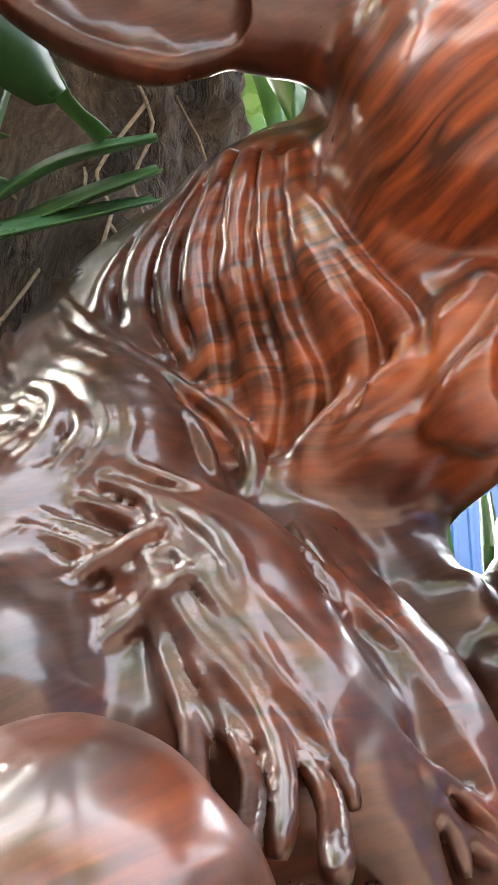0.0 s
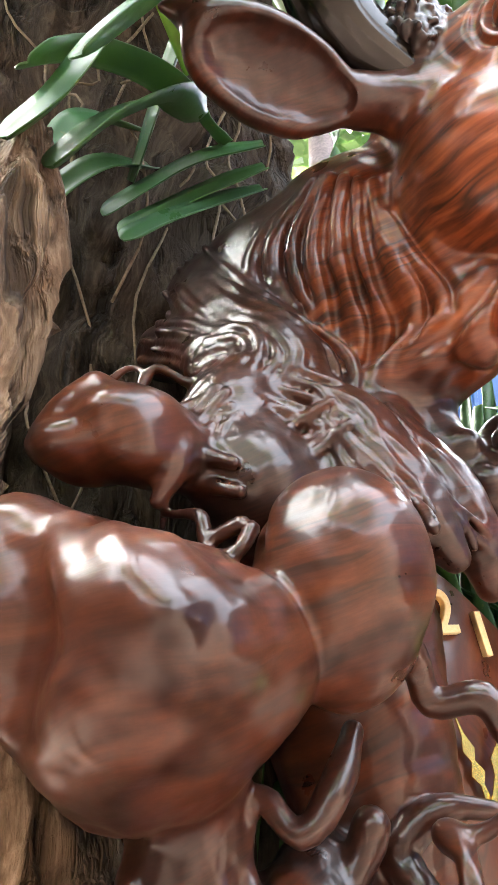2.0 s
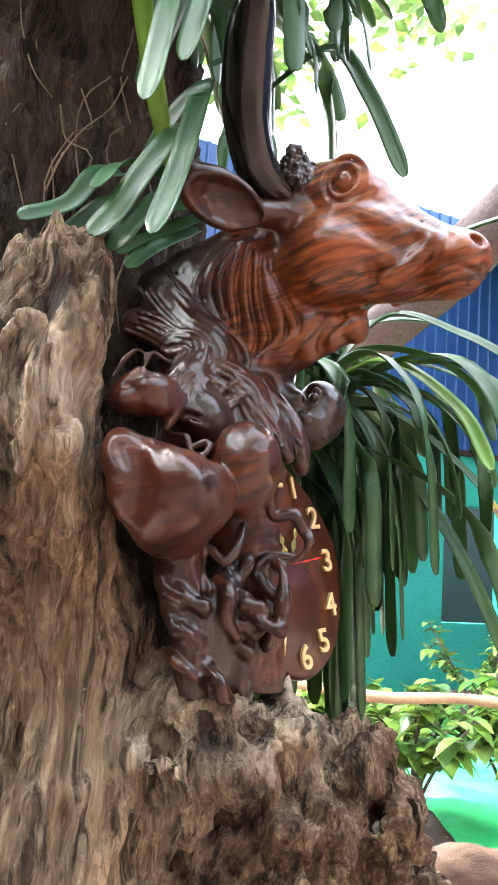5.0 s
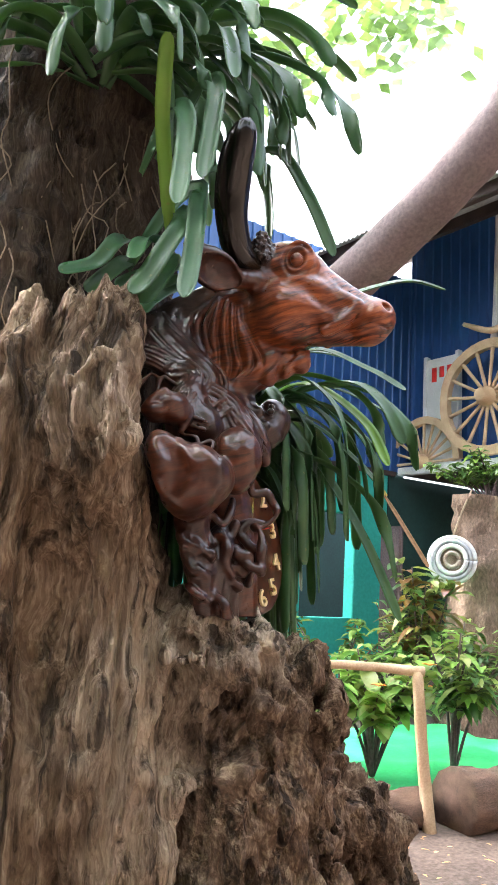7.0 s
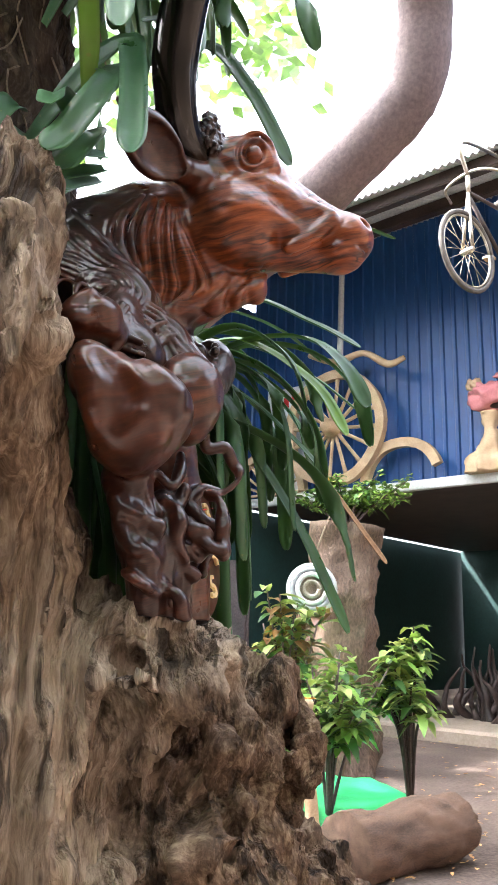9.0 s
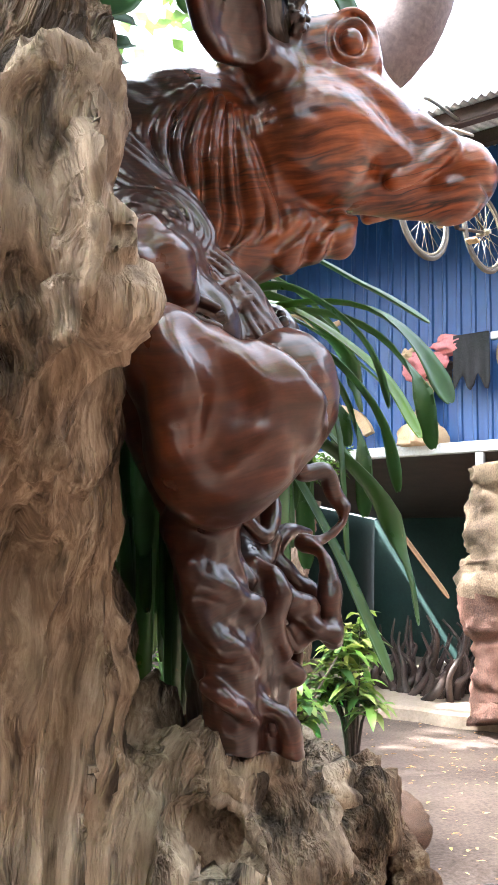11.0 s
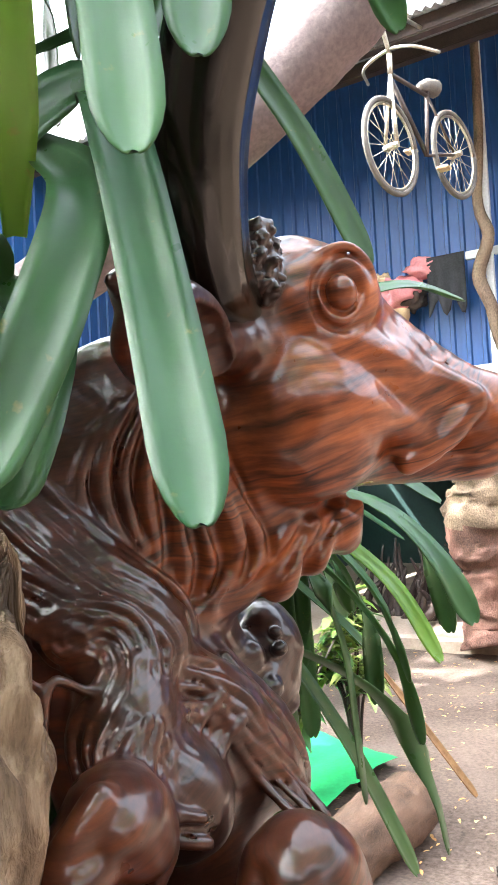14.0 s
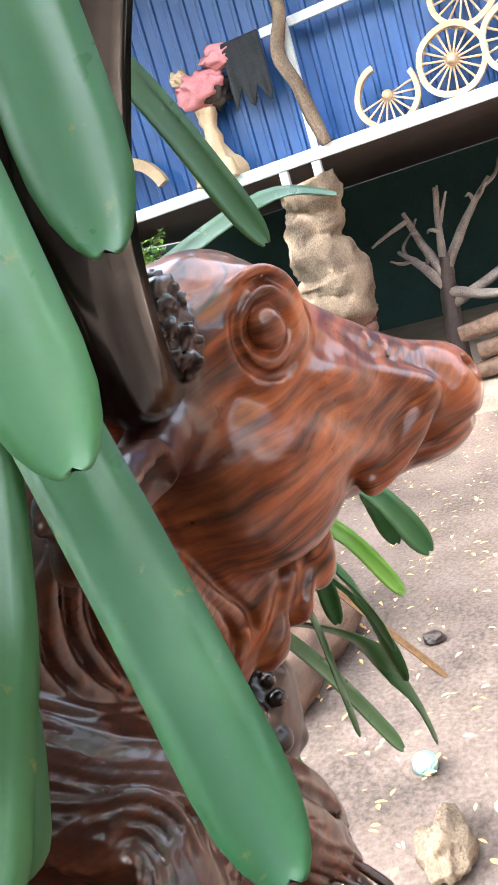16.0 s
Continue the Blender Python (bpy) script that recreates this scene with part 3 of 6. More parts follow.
# ---- dead stump, carried roots ----
def stump():
    s = Solid((-0.85, 0.0, 0.05), (0.95, 1.1, 2.0), 0.0068)
    s.bar([(-0.375, 0.41, 1.85, 0.08), (-0.388, 0.39, 1.75, 0.088), (-0.40, 0.375, 1.62, 0.105), (-0.335, 0.43, 1.43, 0.102), (-0.27, 0.46, 1.25, 0.128), (-0.24, 0.495, 0.95, 0.19), (-0.2, 0.58, 0.6, 0.27), (-0.15, 0.6, 0.05, 0.36)], 0.05)
    s.egg((-0.425, 0.312, 1.63), (0.055, 0.065, 0.08), 0.05, 0.5)
    s.egg((-0.392, 0.280, 1.60), (0.054, 0.054, 0.058), 0.05, 0.5)
    for c, r in (((-0.360, 0.256, 1.568), 0.022), ((-0.39, 0.240, 1.625), 0.022), ((-0.358, 0.258, 1.61), 0.022), ((-0.42, 0.252, 1.57), 0.018)):
        s.egg(c, (r, r, r * 1.2), 0.02, 0.5)
    s.egg((-0.40, 0.29, 1.70), (0.035, 0.04, 0.06), 0.04, 0.5)
    s.egg((-0.385, 0.315, 1.51), (0.04, 0.04, 0.06), 0.05)
    s.bar([(-0.36, 0.39, 1.90, 0.025), (-0.355, 0.38, 1.80, 0.035), (-0.37, 0.36, 1.70, 0.035)], 0.03)
    s.bar([(-0.48, 0.52, 1.85, 0.06), (-0.52, 0.48, 1.6, 0.075), (-0.48, 0.52, 1.2, 0.09), (-0.42, 0.57, 0.6, 0.16), (-0.4, 0.6, 0.05, 0.2)], 0.04)
    s.bar([(0.03, 0.45, 1.10, 0.13), (0.05, 0.46, 0.95, 0.20), (0.09, 0.48, 0.6, 0.27), (0.1, 0.5, 0.05, 0.33)], 0.06)
    s.bar([(-0.27, 0.50, 1.22, 0.045), (-0.18, 0.47, 1.16, 0.06), (-0.08, 0.45, 1.10, 0.10)], 0.05)
    s.bar([(-0.24, 0.5, 1.06, 0.12), (-0.05, 0.5, 1.05, 0.14), (0.05, 0.5, 1.05, 0.13)], 0.06)
    s.egg((-0.04, 0.335, 1.195), (0.12, 0.090, 0.062), 0.04, 0.4)
    s.egg((-0.12, 0.355, 1.165), (0.11, 0.11, 0.11), 0.05)
    s.egg((-0.12, 0.43, 1.21), (0.09, 0.08, 0.07), 0.04)
    s.bar([(-0.63, 0.14, 1.16, 0.028), (-0.625, 0.115, 1.06, 0.040), (-0.65, 0.13, 0.93, 0.046), (-0.63, 0.17, 0.6, 0.07), (-0.55, 0.3, 0.05, 0.12)], 0.03, 0.5)
    s.egg((0.17, 0.40, 1.14), (0.10, 0.10, 0.06), 0.04)
    s.egg((0.22, 0.36, 1.03), (0.08, 0.08, 0.10), 0.05)
    s.bar([(0.15, 0.52, 0.82, 0.20), (0.34, 0.54, 0.76, 0.15), (0.50, 0.54, 0.72, 0.12), (0.62, 0.52, 0.62, 0.09), (0.70, 0.50, 0.52, 0.05)], 0.05)
    s.egg((0.42, 0.52, 0.88), (0.045, 0.045, 0.055), 0.04)
    # hollows and clefts
    s.bar([(-0.17, 0.30, 1.2, 0.022), (-0.175, 0.30, 1.0, 0.032), (-0.16, 0.27, 0.75, 0.028), (-0.15, 0.25, 0.5, 0.02)], 0.02, cut_away=True)
    s.egg((0.60, 0.44, 0.38), (0.13, 0.12, 0.15), 0.03, cut_away=True)
    s.egg((-0.362, 0.256, 1.588), (0.012, 0.014, 0.014), 0.01, cut_away=True)
    s.bar([(-0.42, 0.225, 1.64, 0.008), (-0.375, 0.205, 1.625, 0.010), (-0.335, 0.21, 1.63, 0.008)], 0.012, cut_away=True)
    s.bar([(-0.43, 0.235, 1.56, 0.010), (-0.38, 0.215, 1.545, 0.010)], 0.012, cut_away=True)
    rng = np.random.default_rng(11)
    for _ in range(110):
        a, z = rng.uniform(3.4, 6.0), rng.uniform(0.55, 1.1)
        r = 0.215 + (1.0 - z) * 0.14
        c = (0.07 + r * np.cos(a), 0.47 + r * np.sin(a), z)
        q = rng.uniform(0.010, 0.032)
        s.egg(c, (q, q, q * rng.uniform(1, 2.4)), 0.015, cut_away=True)
    verts, quads, tone = s.skin()
    nrm = vertex_normals(verts, quads)
    ridge = 1 - np.abs(fbm(verts * (16, 16, 1.7) + 0.6 * fbm(verts * 3, 2, 3)[:, None], 4, 21))
    crag = fbm(verts * (24, 24, 13), 5, 31)
    fibres = fbm(verts * (60, 60, 5), 3, 33)
    block = np.clip((verts[:, 0] + 0.16) * 9, 0, 1)[:, None]
    verts = verts + nrm * ((ridge[:, None] - 0.85) * (0.046 - 0.014 * block) + crag[:, None] * (0.012 + 0.022 * block) + fibres[:, None] * 0.007 + 0.02 * fbm(verts * 5, 2, 41)[:, None])
    # broken rim on top of the upright piece
    top = np.clip((verts[:, 2] - 1.82) / 0.06, 0, 1) * (verts[:, 0] < -0.25)
    verts[:, 2] += top * 0.05 * fbm(verts * (26, 26, 1), 2, 51)
    pale = 0.95 * np.exp(-(((verts[:, 0] + 0.225) / 0.10) ** 2)) * np.clip((1.37 - verts[:, 2]) * 5, 0, 1) * np.clip(0.75 + fbm(verts * (9, 9, 2), 3, 62), 0, 1)
    lichen = 0.8 * np.clip((verts[:, 2] - 1.10) * 12, 0, 1) * np.clip((verts[:, 0] + 0.06) * 12, 0, 1) * np.clip((0.17 - verts[:, 0]) * 12, 0, 1)
    tone = np.clip(tone + pale + lichen + 0.35 * np.clip(fbm(verts * 6, 3, 61) - 0.35, 0, 1), 0, 1)
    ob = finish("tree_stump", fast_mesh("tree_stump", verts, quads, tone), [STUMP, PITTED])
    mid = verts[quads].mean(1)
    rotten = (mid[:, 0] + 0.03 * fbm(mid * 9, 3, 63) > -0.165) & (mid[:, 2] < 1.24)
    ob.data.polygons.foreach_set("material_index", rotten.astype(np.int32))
    tagged(ob, "weathered grey-brown dead tree stump with a knot and pitted base", "tree stump")


stump()


def live_trunk():
    s = Solid((-0.85, 0.35, 0.05), (0.5, 1.5, 4.2), 0.016)
    s.bar([(-0.12, 0.98, 0.05, 0.30), (-0.16, 0.90, 1.2, 0.22), (-0.22, 0.86, 2.2, 0.20), (-0.30, 0.92, 3.2, 0.19), (-0.3, 1.0, 4.15, 0.18)], 0.05)
    s.bar([(-0.52, 0.78, 0.3, 0.16), (-0.5, 0.76, 1.6, 0.13), (-0.42, 0.80, 2.4, 0.12), (-0.35, 0.88, 3.0, 0.12)], 0.05)
    verts, quads, tone = s.skin()
    nrm = vertex_normals(verts, quads)
    verts = verts + nrm * (0.05 * (0.7 - np.abs(fbm(verts * (11, 11, 3), 4, 71)))[:, None] + 0.012 * fbm(verts * 30, 3, 72)[:, None])
    tree = thing("tree", "old dark-barked tree carrying clumps of strap-leaved plants", "tree", place=(-0.15, 0.95, GROUND))
    ob = finish("trunk", fast_mesh("trunk", verts, quads, tone * 0), BARK, tree)
    ob.matrix_parent_inverse = Matrix.Translation((0.15, -0.95, -GROUND))
    rng = np.random.default_rng(5)
    for n in range(60):
        x, y, z = rng.uniform(-0.66, -0.1), rng.uniform(0.62, 0.72), rng.uniform(1.75, 2.7)
        rows = [(x, y, z, 0.0022)]
        for _ in range(4):
            x, y, z = x + rng.uniform(-0.05, 0.05), y + rng.uniform(-0.03, 0.02), z - rng.uniform(0.03, 0.13)
            rows.append((x, y, z, 0.0018))
        r = tube("aerial_root", rows, FIBRE, tree, sides=5, steps=3)
        r.matrix_parent_inverse = ob.matrix_parent_inverse
    # crown above the yard, mostly unseen: added to shade ground and thin sky reflections
    way, cards = [], []
    clumps = [np.array((-1.6, 3.2, 5.6)) + rng.normal(0, 1, 3) * (0.9, 1.2, 0.5) for k in range(64)]
    clumps += [np.array((rng.uniform(-7.5, -2.6), rng.uniform(-0.6, 3.6), rng.uniform(5.0, 6.6))) for k in range(30)]
    clumps += [np.array((rng.uniform(-4.8, -0.8), rng.uniform(-4.6, -1.4), rng.uniform(5.0, 6.6))) for k in range(40)]
    clumps += [np.array((rng.uniform(-0.8, 1.6), rng.uniform(-4.6, -2.2), rng.uniform(5.0, 6.4))) for k in range(14)]
    for c in clumps:
        for j in range(70):
            p = c + rng.normal(0, 0.33, 3)
            a = rng.uniform(0, 6.28)
            d = np.array((math.cos(a), math.sin(a), rng.uniform(-0.5, 0.4)))
            e = np.cross(d, (0.1, 0.2, 1.0))
            e /= np.linalg.norm(e)
            ln, wd = rng.uniform(0.12, 0.24), rng.uniform(0.05, 0.09)
            cards.append((np.array([p, p + d * ln * 0.5 + e * wd, p + d * ln - (0, 0, 0.04), p + d * ln * 0.5 - e * wd]), [(0, 1, 2, 3)]))
    crown = finish("crown", mesh_of("crown", *join_data(cards)), LEAF, tree)
    crown.matrix_parent_inverse = ob.matrix_parent_inverse
    # boughs added to carry these clumps
    for rows in ([(-0.3, 1.0, 4.1, 0.17), (-1.1, 1.8, 4.8, 0.11), (-2.6, 2.8, 5.5, 0.05)], [(-0.3, 1.0, 4.1, 0.15), (-0.9, 1.9, 4.9, 0.09), (-1.5, 3.2, 5.6, 0.04)], [(-0.3, 1.0, 4.1, 0.16), (-1.0, -0.2, 5.0, 0.11), (-2.2, -1.6, 5.7, 0.05)], [(-0.3, 1.0, 4.1, 0.13), (0.0, -0.6, 5.1, 0.09), (0.2, -2.4, 5.8, 0.04)]):
        r = tube("bough", rows, BARK, tree, sides=12)
        r.matrix_parent_inverse = ob.matrix_parent_inverse
    return tree


TREE = live_trunk()


# ---- carved bull sculpture ----
AT = np.array([0.08, 0.36, 0.0])
FORE = np.array([0.70, -0.714, 0.0])
NEAR = np.array([-0.714, -0.70, 0.0])
MID = -0.035


def carve_world(p):
    """From the carving's own axes (forward, towards its open side, up) to the yard's."""
    p = np.asarray(p, float)
    return AT + p[..., :1] * FORE + p[..., 1:2] * NEAR + p[..., 2:3] * np.array([0, 0, 1.0])


def skin_map(s):
    """How far the skin stands out towards the open side, for each forward and up step of the grid."""
    inside = s.d < 0
    last = inside.shape[1] - 1 - inside[:, ::-1, :].argmax(1)
    return np.where(inside.any(1), s.axes[1][last], np.nan)


def lay(s, rows, k=0.006, tone=0.0, sink=0.35, steps=5, cut_away=False, skin=None):
    """A bar laid on the skin of the open side; rows are forward, up, radius."""
    path = spline(rows, steps)
    skin = skin_map(s) if skin is None else skin
    i = np.clip(np.searchsorted(s.axes[0], path[:, 0]), 0, len(s.axes[0]) - 1)
    j = np.clip(np.searchsorted(s.axes[2], path[:, 1]), 0, len(s.axes[2]) - 1)
    n = skin[i, j]
    good = ~np.isnan(n)
    if not good.any():
        return
    n = np.interp(np.arange(len(n)), np.where(good)[0], n[good])
    for a in range(1, len(n)):
        n[a] = min(n[a], n[a - 1] + 0.008)
    pad = np.pad(n, 2, mode="edge")
    n = sum(pad[a:a + len(n)] for a in range(5)) / 5
    s.bar(np.c_[path[:, 0], n - sink * path[:, 2], path[:, 1], path[:, 2]], k, tone, steps=1, cut_away=cut_away)


def lock(s, rows, count, start, stop, r, tone=0.1, seed=0, wave=0.0, sink=0.1):
    """Hair strands side by side along one line of forward, up points, laid on the skin."""
    rng = np.random.default_rng(seed)
    path = spline(rows, 4)
    ahead = np.gradient(path, axis=0)
    side = np.c_[-ahead[:, 1], ahead[:, 0]] / (np.linalg.norm(ahead, axis=1)[:, None] + 1e-9)
    f = np.linspace(0, 1, len(path))
    skin = skin_map(s)
    for n in range(count):
        o = (n - (count - 1) / 2) / max(count - 1, 1)
        width = start + (stop - start) * f
        drift = wave * np.sin(f * 5.0 + n * 0.9 + seed) + rng.normal(0, 0.0006)
        q = path + side * (o * width + drift)[:, None]
        keep = slice(int(rng.integers(0, 3)), len(q) - int(rng.integers(0, 4)))
        rad = r * rng.uniform(0.8, 1.2) * np.interp(f, (0, 0.12, 0.6, 1), (0.6, 1.0, 0.95, 0.5))
        lay(s, np.c_[q, rad][keep], 0.0016, tone + rng.uniform(-0.1, 0.25), sink + rng.uniform(-0.3, 0.3), steps=1, skin=skin)


def largest_piece(verts, quads, tone):
    """Keeps the one connected skin and drops loose crumbs of the carving."""
    mark = np.arange(len(verts))
    while True:
        low = mark[quads].min(1)
        new_mark = mark.copy()
        for k in range(4):
            np.minimum.at(new_mark, quads[:, k], low)
        new_mark = new_mark[new_mark]
        if (new_mark == mark).all():
            break
        mark = new_mark
    keep = mark == np.bincount(mark).argmax()
    index = np.cumsum(keep) - 1
    return verts[keep], index[quads[keep[quads[:, 0]]]], tone[keep]


def carve_head(s):
    # neck and throat
    s.egg((-0.165, -0.045, 1.955), (0.115, 0.095, 0.115), 0.05)
    s.egg((-0.255, -0.04, 1.915), (0.085, 0.080, 0.085), 0.05, 0.5)
    s.egg((-0.105, -0.055, 1.885), (0.10, 0.080, 0.095), 0.05)
    s.egg((-0.03, -0.045, 1.862), (0.065, 0.045, 0.045), 0.03)
    # skull, cheeks, brows
    s.egg((-0.025, MID, 2.088), (0.110, 0.088, 0.075), 0.035)
    for side in (1, -1):
        s.egg((-0.005, MID + side * 0.048, 1.975), (0.086, 0.060, 0.084), 0.025, turn=(0, 12, 0))
        s.egg((0.025, MID + side * 0.060, 2.093), (0.052, 0.032, 0.050), 0.02)
    s.bar([(0.01, MID, 2.11, 0.054), (0.09, MID, 2.048, 0.049), (0.16, MID, 2.0, 0.047), (0.22, MID, 1.975, 0.044)], 0.03)
    s.bar([(-0.03, MID, 1.957, 0.054), (0.06, MID, 1.946, 0.042), (0.13, MID, 1.939, 0.035), (0.20, MID, 1.936, 0.029)], 0.03)
    s.egg((0.213, MID, 1.971), (0.047, 0.060, 0.045), 0.02)
    s.egg((0.198, MID, 1.936), (0.044, 0.047, 0.026), 0.014)
    for side in (1, -1):
        y = MID + side * 0.05
        s.bar([(0.02, y + side * 0.022, 2.045, 0.020), (0.075, y + side * 0.010, 2.030, 0.020), (0.13, y - side * 0.006, 1.995, 0.016)], 0.014)
        s.bar([(0.00, y + side * 0.040, 1.985, 0.018), (0.06, y + side * 0.020, 1.975, 0.018), (0.115, y, 1.955, 0.014)], 0.018)
        s.bar([(0.085, y - side * 0.012, 2.062, 0.013), (0.125, y - side * 0.004, 2.02, 0.014), (0.175, y + side * 0.002, 1.992, 0.015)], 0.012)
        s.bar([(0.10, y, 1.925, 0.012), (0.14, y + side * 0.004, 1.948, 0.014), (0.175, y + side * 0.004, 1.982, 0.013)], 0.012)
        s.egg((0.105, MID + side * 0.036, 1.982), (0.055, 0.026, 0.040), 0.02)
        s.egg((0.065, MID + side * 0.048, 2.015), (0.05, 0.026, 0.040), 0.02)
    # hanging folds beneath the throat
    s.egg((0.043, -0.035, 1.862), (0.024, 0.028, 0.030), 0.02)
    s.egg((0.005, -0.020, 1.845), (0.018, 0.024, 0.028), 0.016)
    s.egg((-0.033, -0.012, 1.828), (0.020, 0.026, 0.034), 0.016)
    s.egg((-0.080, -0.008, 1.822), (0.026, 0.028, 0.034), 0.02)
    s.egg((-0.122, -0.012, 1.800), (0.032, 0.028, 0.036), 0.02)
    for rows in (
        [(-0.020, 1.872, 0.006), (-0.044, 1.838, 0.010), (-0.083, 1.808, 0.011), (-0.134, 1.782, 0.009)],
        [(0.004, 1.868, 0.005), (-0.017, 1.846, 0.009), (-0.032, 1.818, 0.009), (-0.042, 1.803, 0.007)],
        [(0.038, 1.880, 0.005), (0.022, 1.862, 0.009), (0.004, 1.838, 0.009)],
        [(0.060, 1.885, 0.004), (0.050, 1.868, 0.007), (0.038, 1.846, 0.007)],
    ):
        lay(s, rows, 0.012)
    for rows in ([(-0.012, 1.860, 0.004), (-0.030, 1.838, 0.008), (-0.060, 1.815, 0.008), (-0.095, 1.795, 0.005)], [(0.026, 1.872, 0.003), (0.008, 1.850, 0.007), (-0.012, 1.822, 0.006)], [(-0.055, 1.852, 0.004), (-0.085, 1.832, 0.006), (-0.125, 1.806, 0.004)]):
        lay(s, rows, 0.010, cut_away=True, sink=0.1)
    # folds of skin fanning down the neck
    folds = (
        [(-0.188, 1.992), (-0.216, 1.950), (-0.226, 1.915), (-0.218, 1.885)],
        [(-0.172, 2.000), (-0.198, 1.957), (-0.206, 1.921), (-0.198, 1.884), (-0.185, 1.862)],
        [(-0.158, 2.000), (-0.177, 1.957), (-0.186, 1.921), (-0.180, 1.884), (-0.169, 1.858)],
        [(-0.150, 1.996), (-0.162, 1.944), (-0.166, 1.908), (-0.160, 1.877), (-0.158, 1.845)],
        [(-0.136, 1.988), (-0.140, 1.934), (-0.138, 1.889), (-0.130, 1.846), (-0.134, 1.814), (-0.150, 1.792)],
        [(-0.123, 1.984), (-0.120, 1.916), (-0.113, 1.870), (-0.105, 1.838), (-0.114, 1.812)],
        [(-0.110, 1.980), (-0.104, 1.940), (-0.094, 1.900), (-0.080, 1.863), (-0.082, 1.832), (-0.106, 1.803)],
        [(-0.096, 1.940), (-0.080, 1.900), (-0.060, 1.866), (-0.056, 1.842)],
    )
    skin = skin_map(s)
    taper = (0.6, 0.95, 1.1, 1.0, 0.75, 0.45)
    for n, rows in enumerate(folds):
        lay(s, [(p[0] + 0.0092, p[1], 0.0062 * taper[min(i, 5)]) for i, p in enumerate(rows)], 0.006, cut_away=True, sink=-0.25, skin=skin)
        size = 0.0066 + 0.0016 * math.sin(n * 2.3)
        lay(s, [(*p, size * taper[min(i, 5)]) for i, p in enumerate(rows)], 0.006, sink=0.25, skin=skin)
    # eyes with rings of lids
    for side in (1, -1):
        c = np.array((0.029, MID + side * 0.091, 2.092))
        s.egg(c, (0.024, 0.014, 0.023), 0.006, cut_away=True)
        s.egg(c - (0, side * 0.006, 0), (0.015, 0.012, 0.017), 0.003)
        for ra, rb, w in ((0.023, 0.029, 0.0040), (0.037, 0.045, 0.0048)):
            ring = [(c[0] + ra * np.cos(a) + 0.004 * np.sin(a), c[1] - side * (0.003 + 0.34 * ra * abs(np.cos(a)) ** 1.5 + 0.003 * (ra > 0.03)), c[2] + rb * np.sin(a), w) for a in np.linspace(0, 2 * np.pi, 15)]
            s.bar(ring, 0.003, steps=3)
        groove = [(c[0] + 0.0305 * np.cos(a) + 0.004 * np.sin(a), c[1] - side * 0.002, c[2] + 0.0375 * np.sin(a), 0.0046) for a in np.linspace(2.2, 5.6, 9)]
        s.bar(groove, 0.003, cut_away=True, steps=3)
        # nostril, mouth line
        s.egg((0.243, MID + side * 0.036, 1.990), (0.012, 0.012, 0.009), 0.008, cut_away=True, turn=(0, 30, side * 40))
        s.bar([(0.246, MID + side * 0.025, 1.942, 0.003), (0.215, MID + side * 0.056, 1.940, 0.0042), (0.165, MID + side * 0.060, 1.926, 0.0046), (0.140, MID + side * 0.058, 1.932, 0.002)], 0.006, cut_away=True)
        s.egg((0.160, MID + side * 0.060, 1.922), (0.014, 0.010, 0.006), 0.006, cut_away=True)
        for n in range(4):
            u = 0.105 + 0.018 * n
            s.bar([(u, MID + side * 0.026, 2.078 - 0.72 * (u - 0.105), 0.0032), (u - 0.012, MID + side * 0.050, 2.048 - 0.7 * (u - 0.105), 0.0028)], 0.005, cut_away=True)
    # curly poll
    s.egg((-0.060, 0.030, 2.112), (0.028, 0.048, 0.045), 0.012, 1.0)
    rng = np.random.default_rng(8)
    for _ in range(240):
        a, b = rng.uniform(-0.2, 1.9), rng.uniform(-0.9, 1.3)
        c = np.array((-0.060 + 0.027 * np.cos(a) * np.cos(b), 0.03 + 0.047 * np.sin(a), 2.112 + 0.044 * np.sin(b) * np.cos(a * 0.5)))
        q = rng.uniform(0.0024, 0.0040)
        s.bar([(*(c - rng.normal(0, 0.004, 3)), q), (*c, q), (*(c + rng.normal(0, 0.004, 3)), q * 0.8)], 0.0015, 1.0, steps=2)
    # ear, cupped, opening forward and down
    s.bar([(-0.065, 0.035, 2.045, 0.030), (-0.092, 0.068, 2.036, 0.026), (-0.115, 0.10, 2.028, 0.024)], 0.025, 0.2)
    s.egg((-0.145, 0.152, 2.028), (0.020, 0.080, 0.045), 0.008, 0.2, turn=(6.3, 43.1, 34.5))
    s.bar([(-0.160, 0.182, 2.046, 0.020), (-0.182, 0.212, 2.054, 0.013), (-0.198, 0.237, 2.052, 0.004)], 0.02, 0.2)
    s.egg((-0.135, 0.159, 2.017), (0.022, 0.074, 0.038), 0.003, 0.55, turn=(6.3, 43.1, 34.5), cut_away=True)


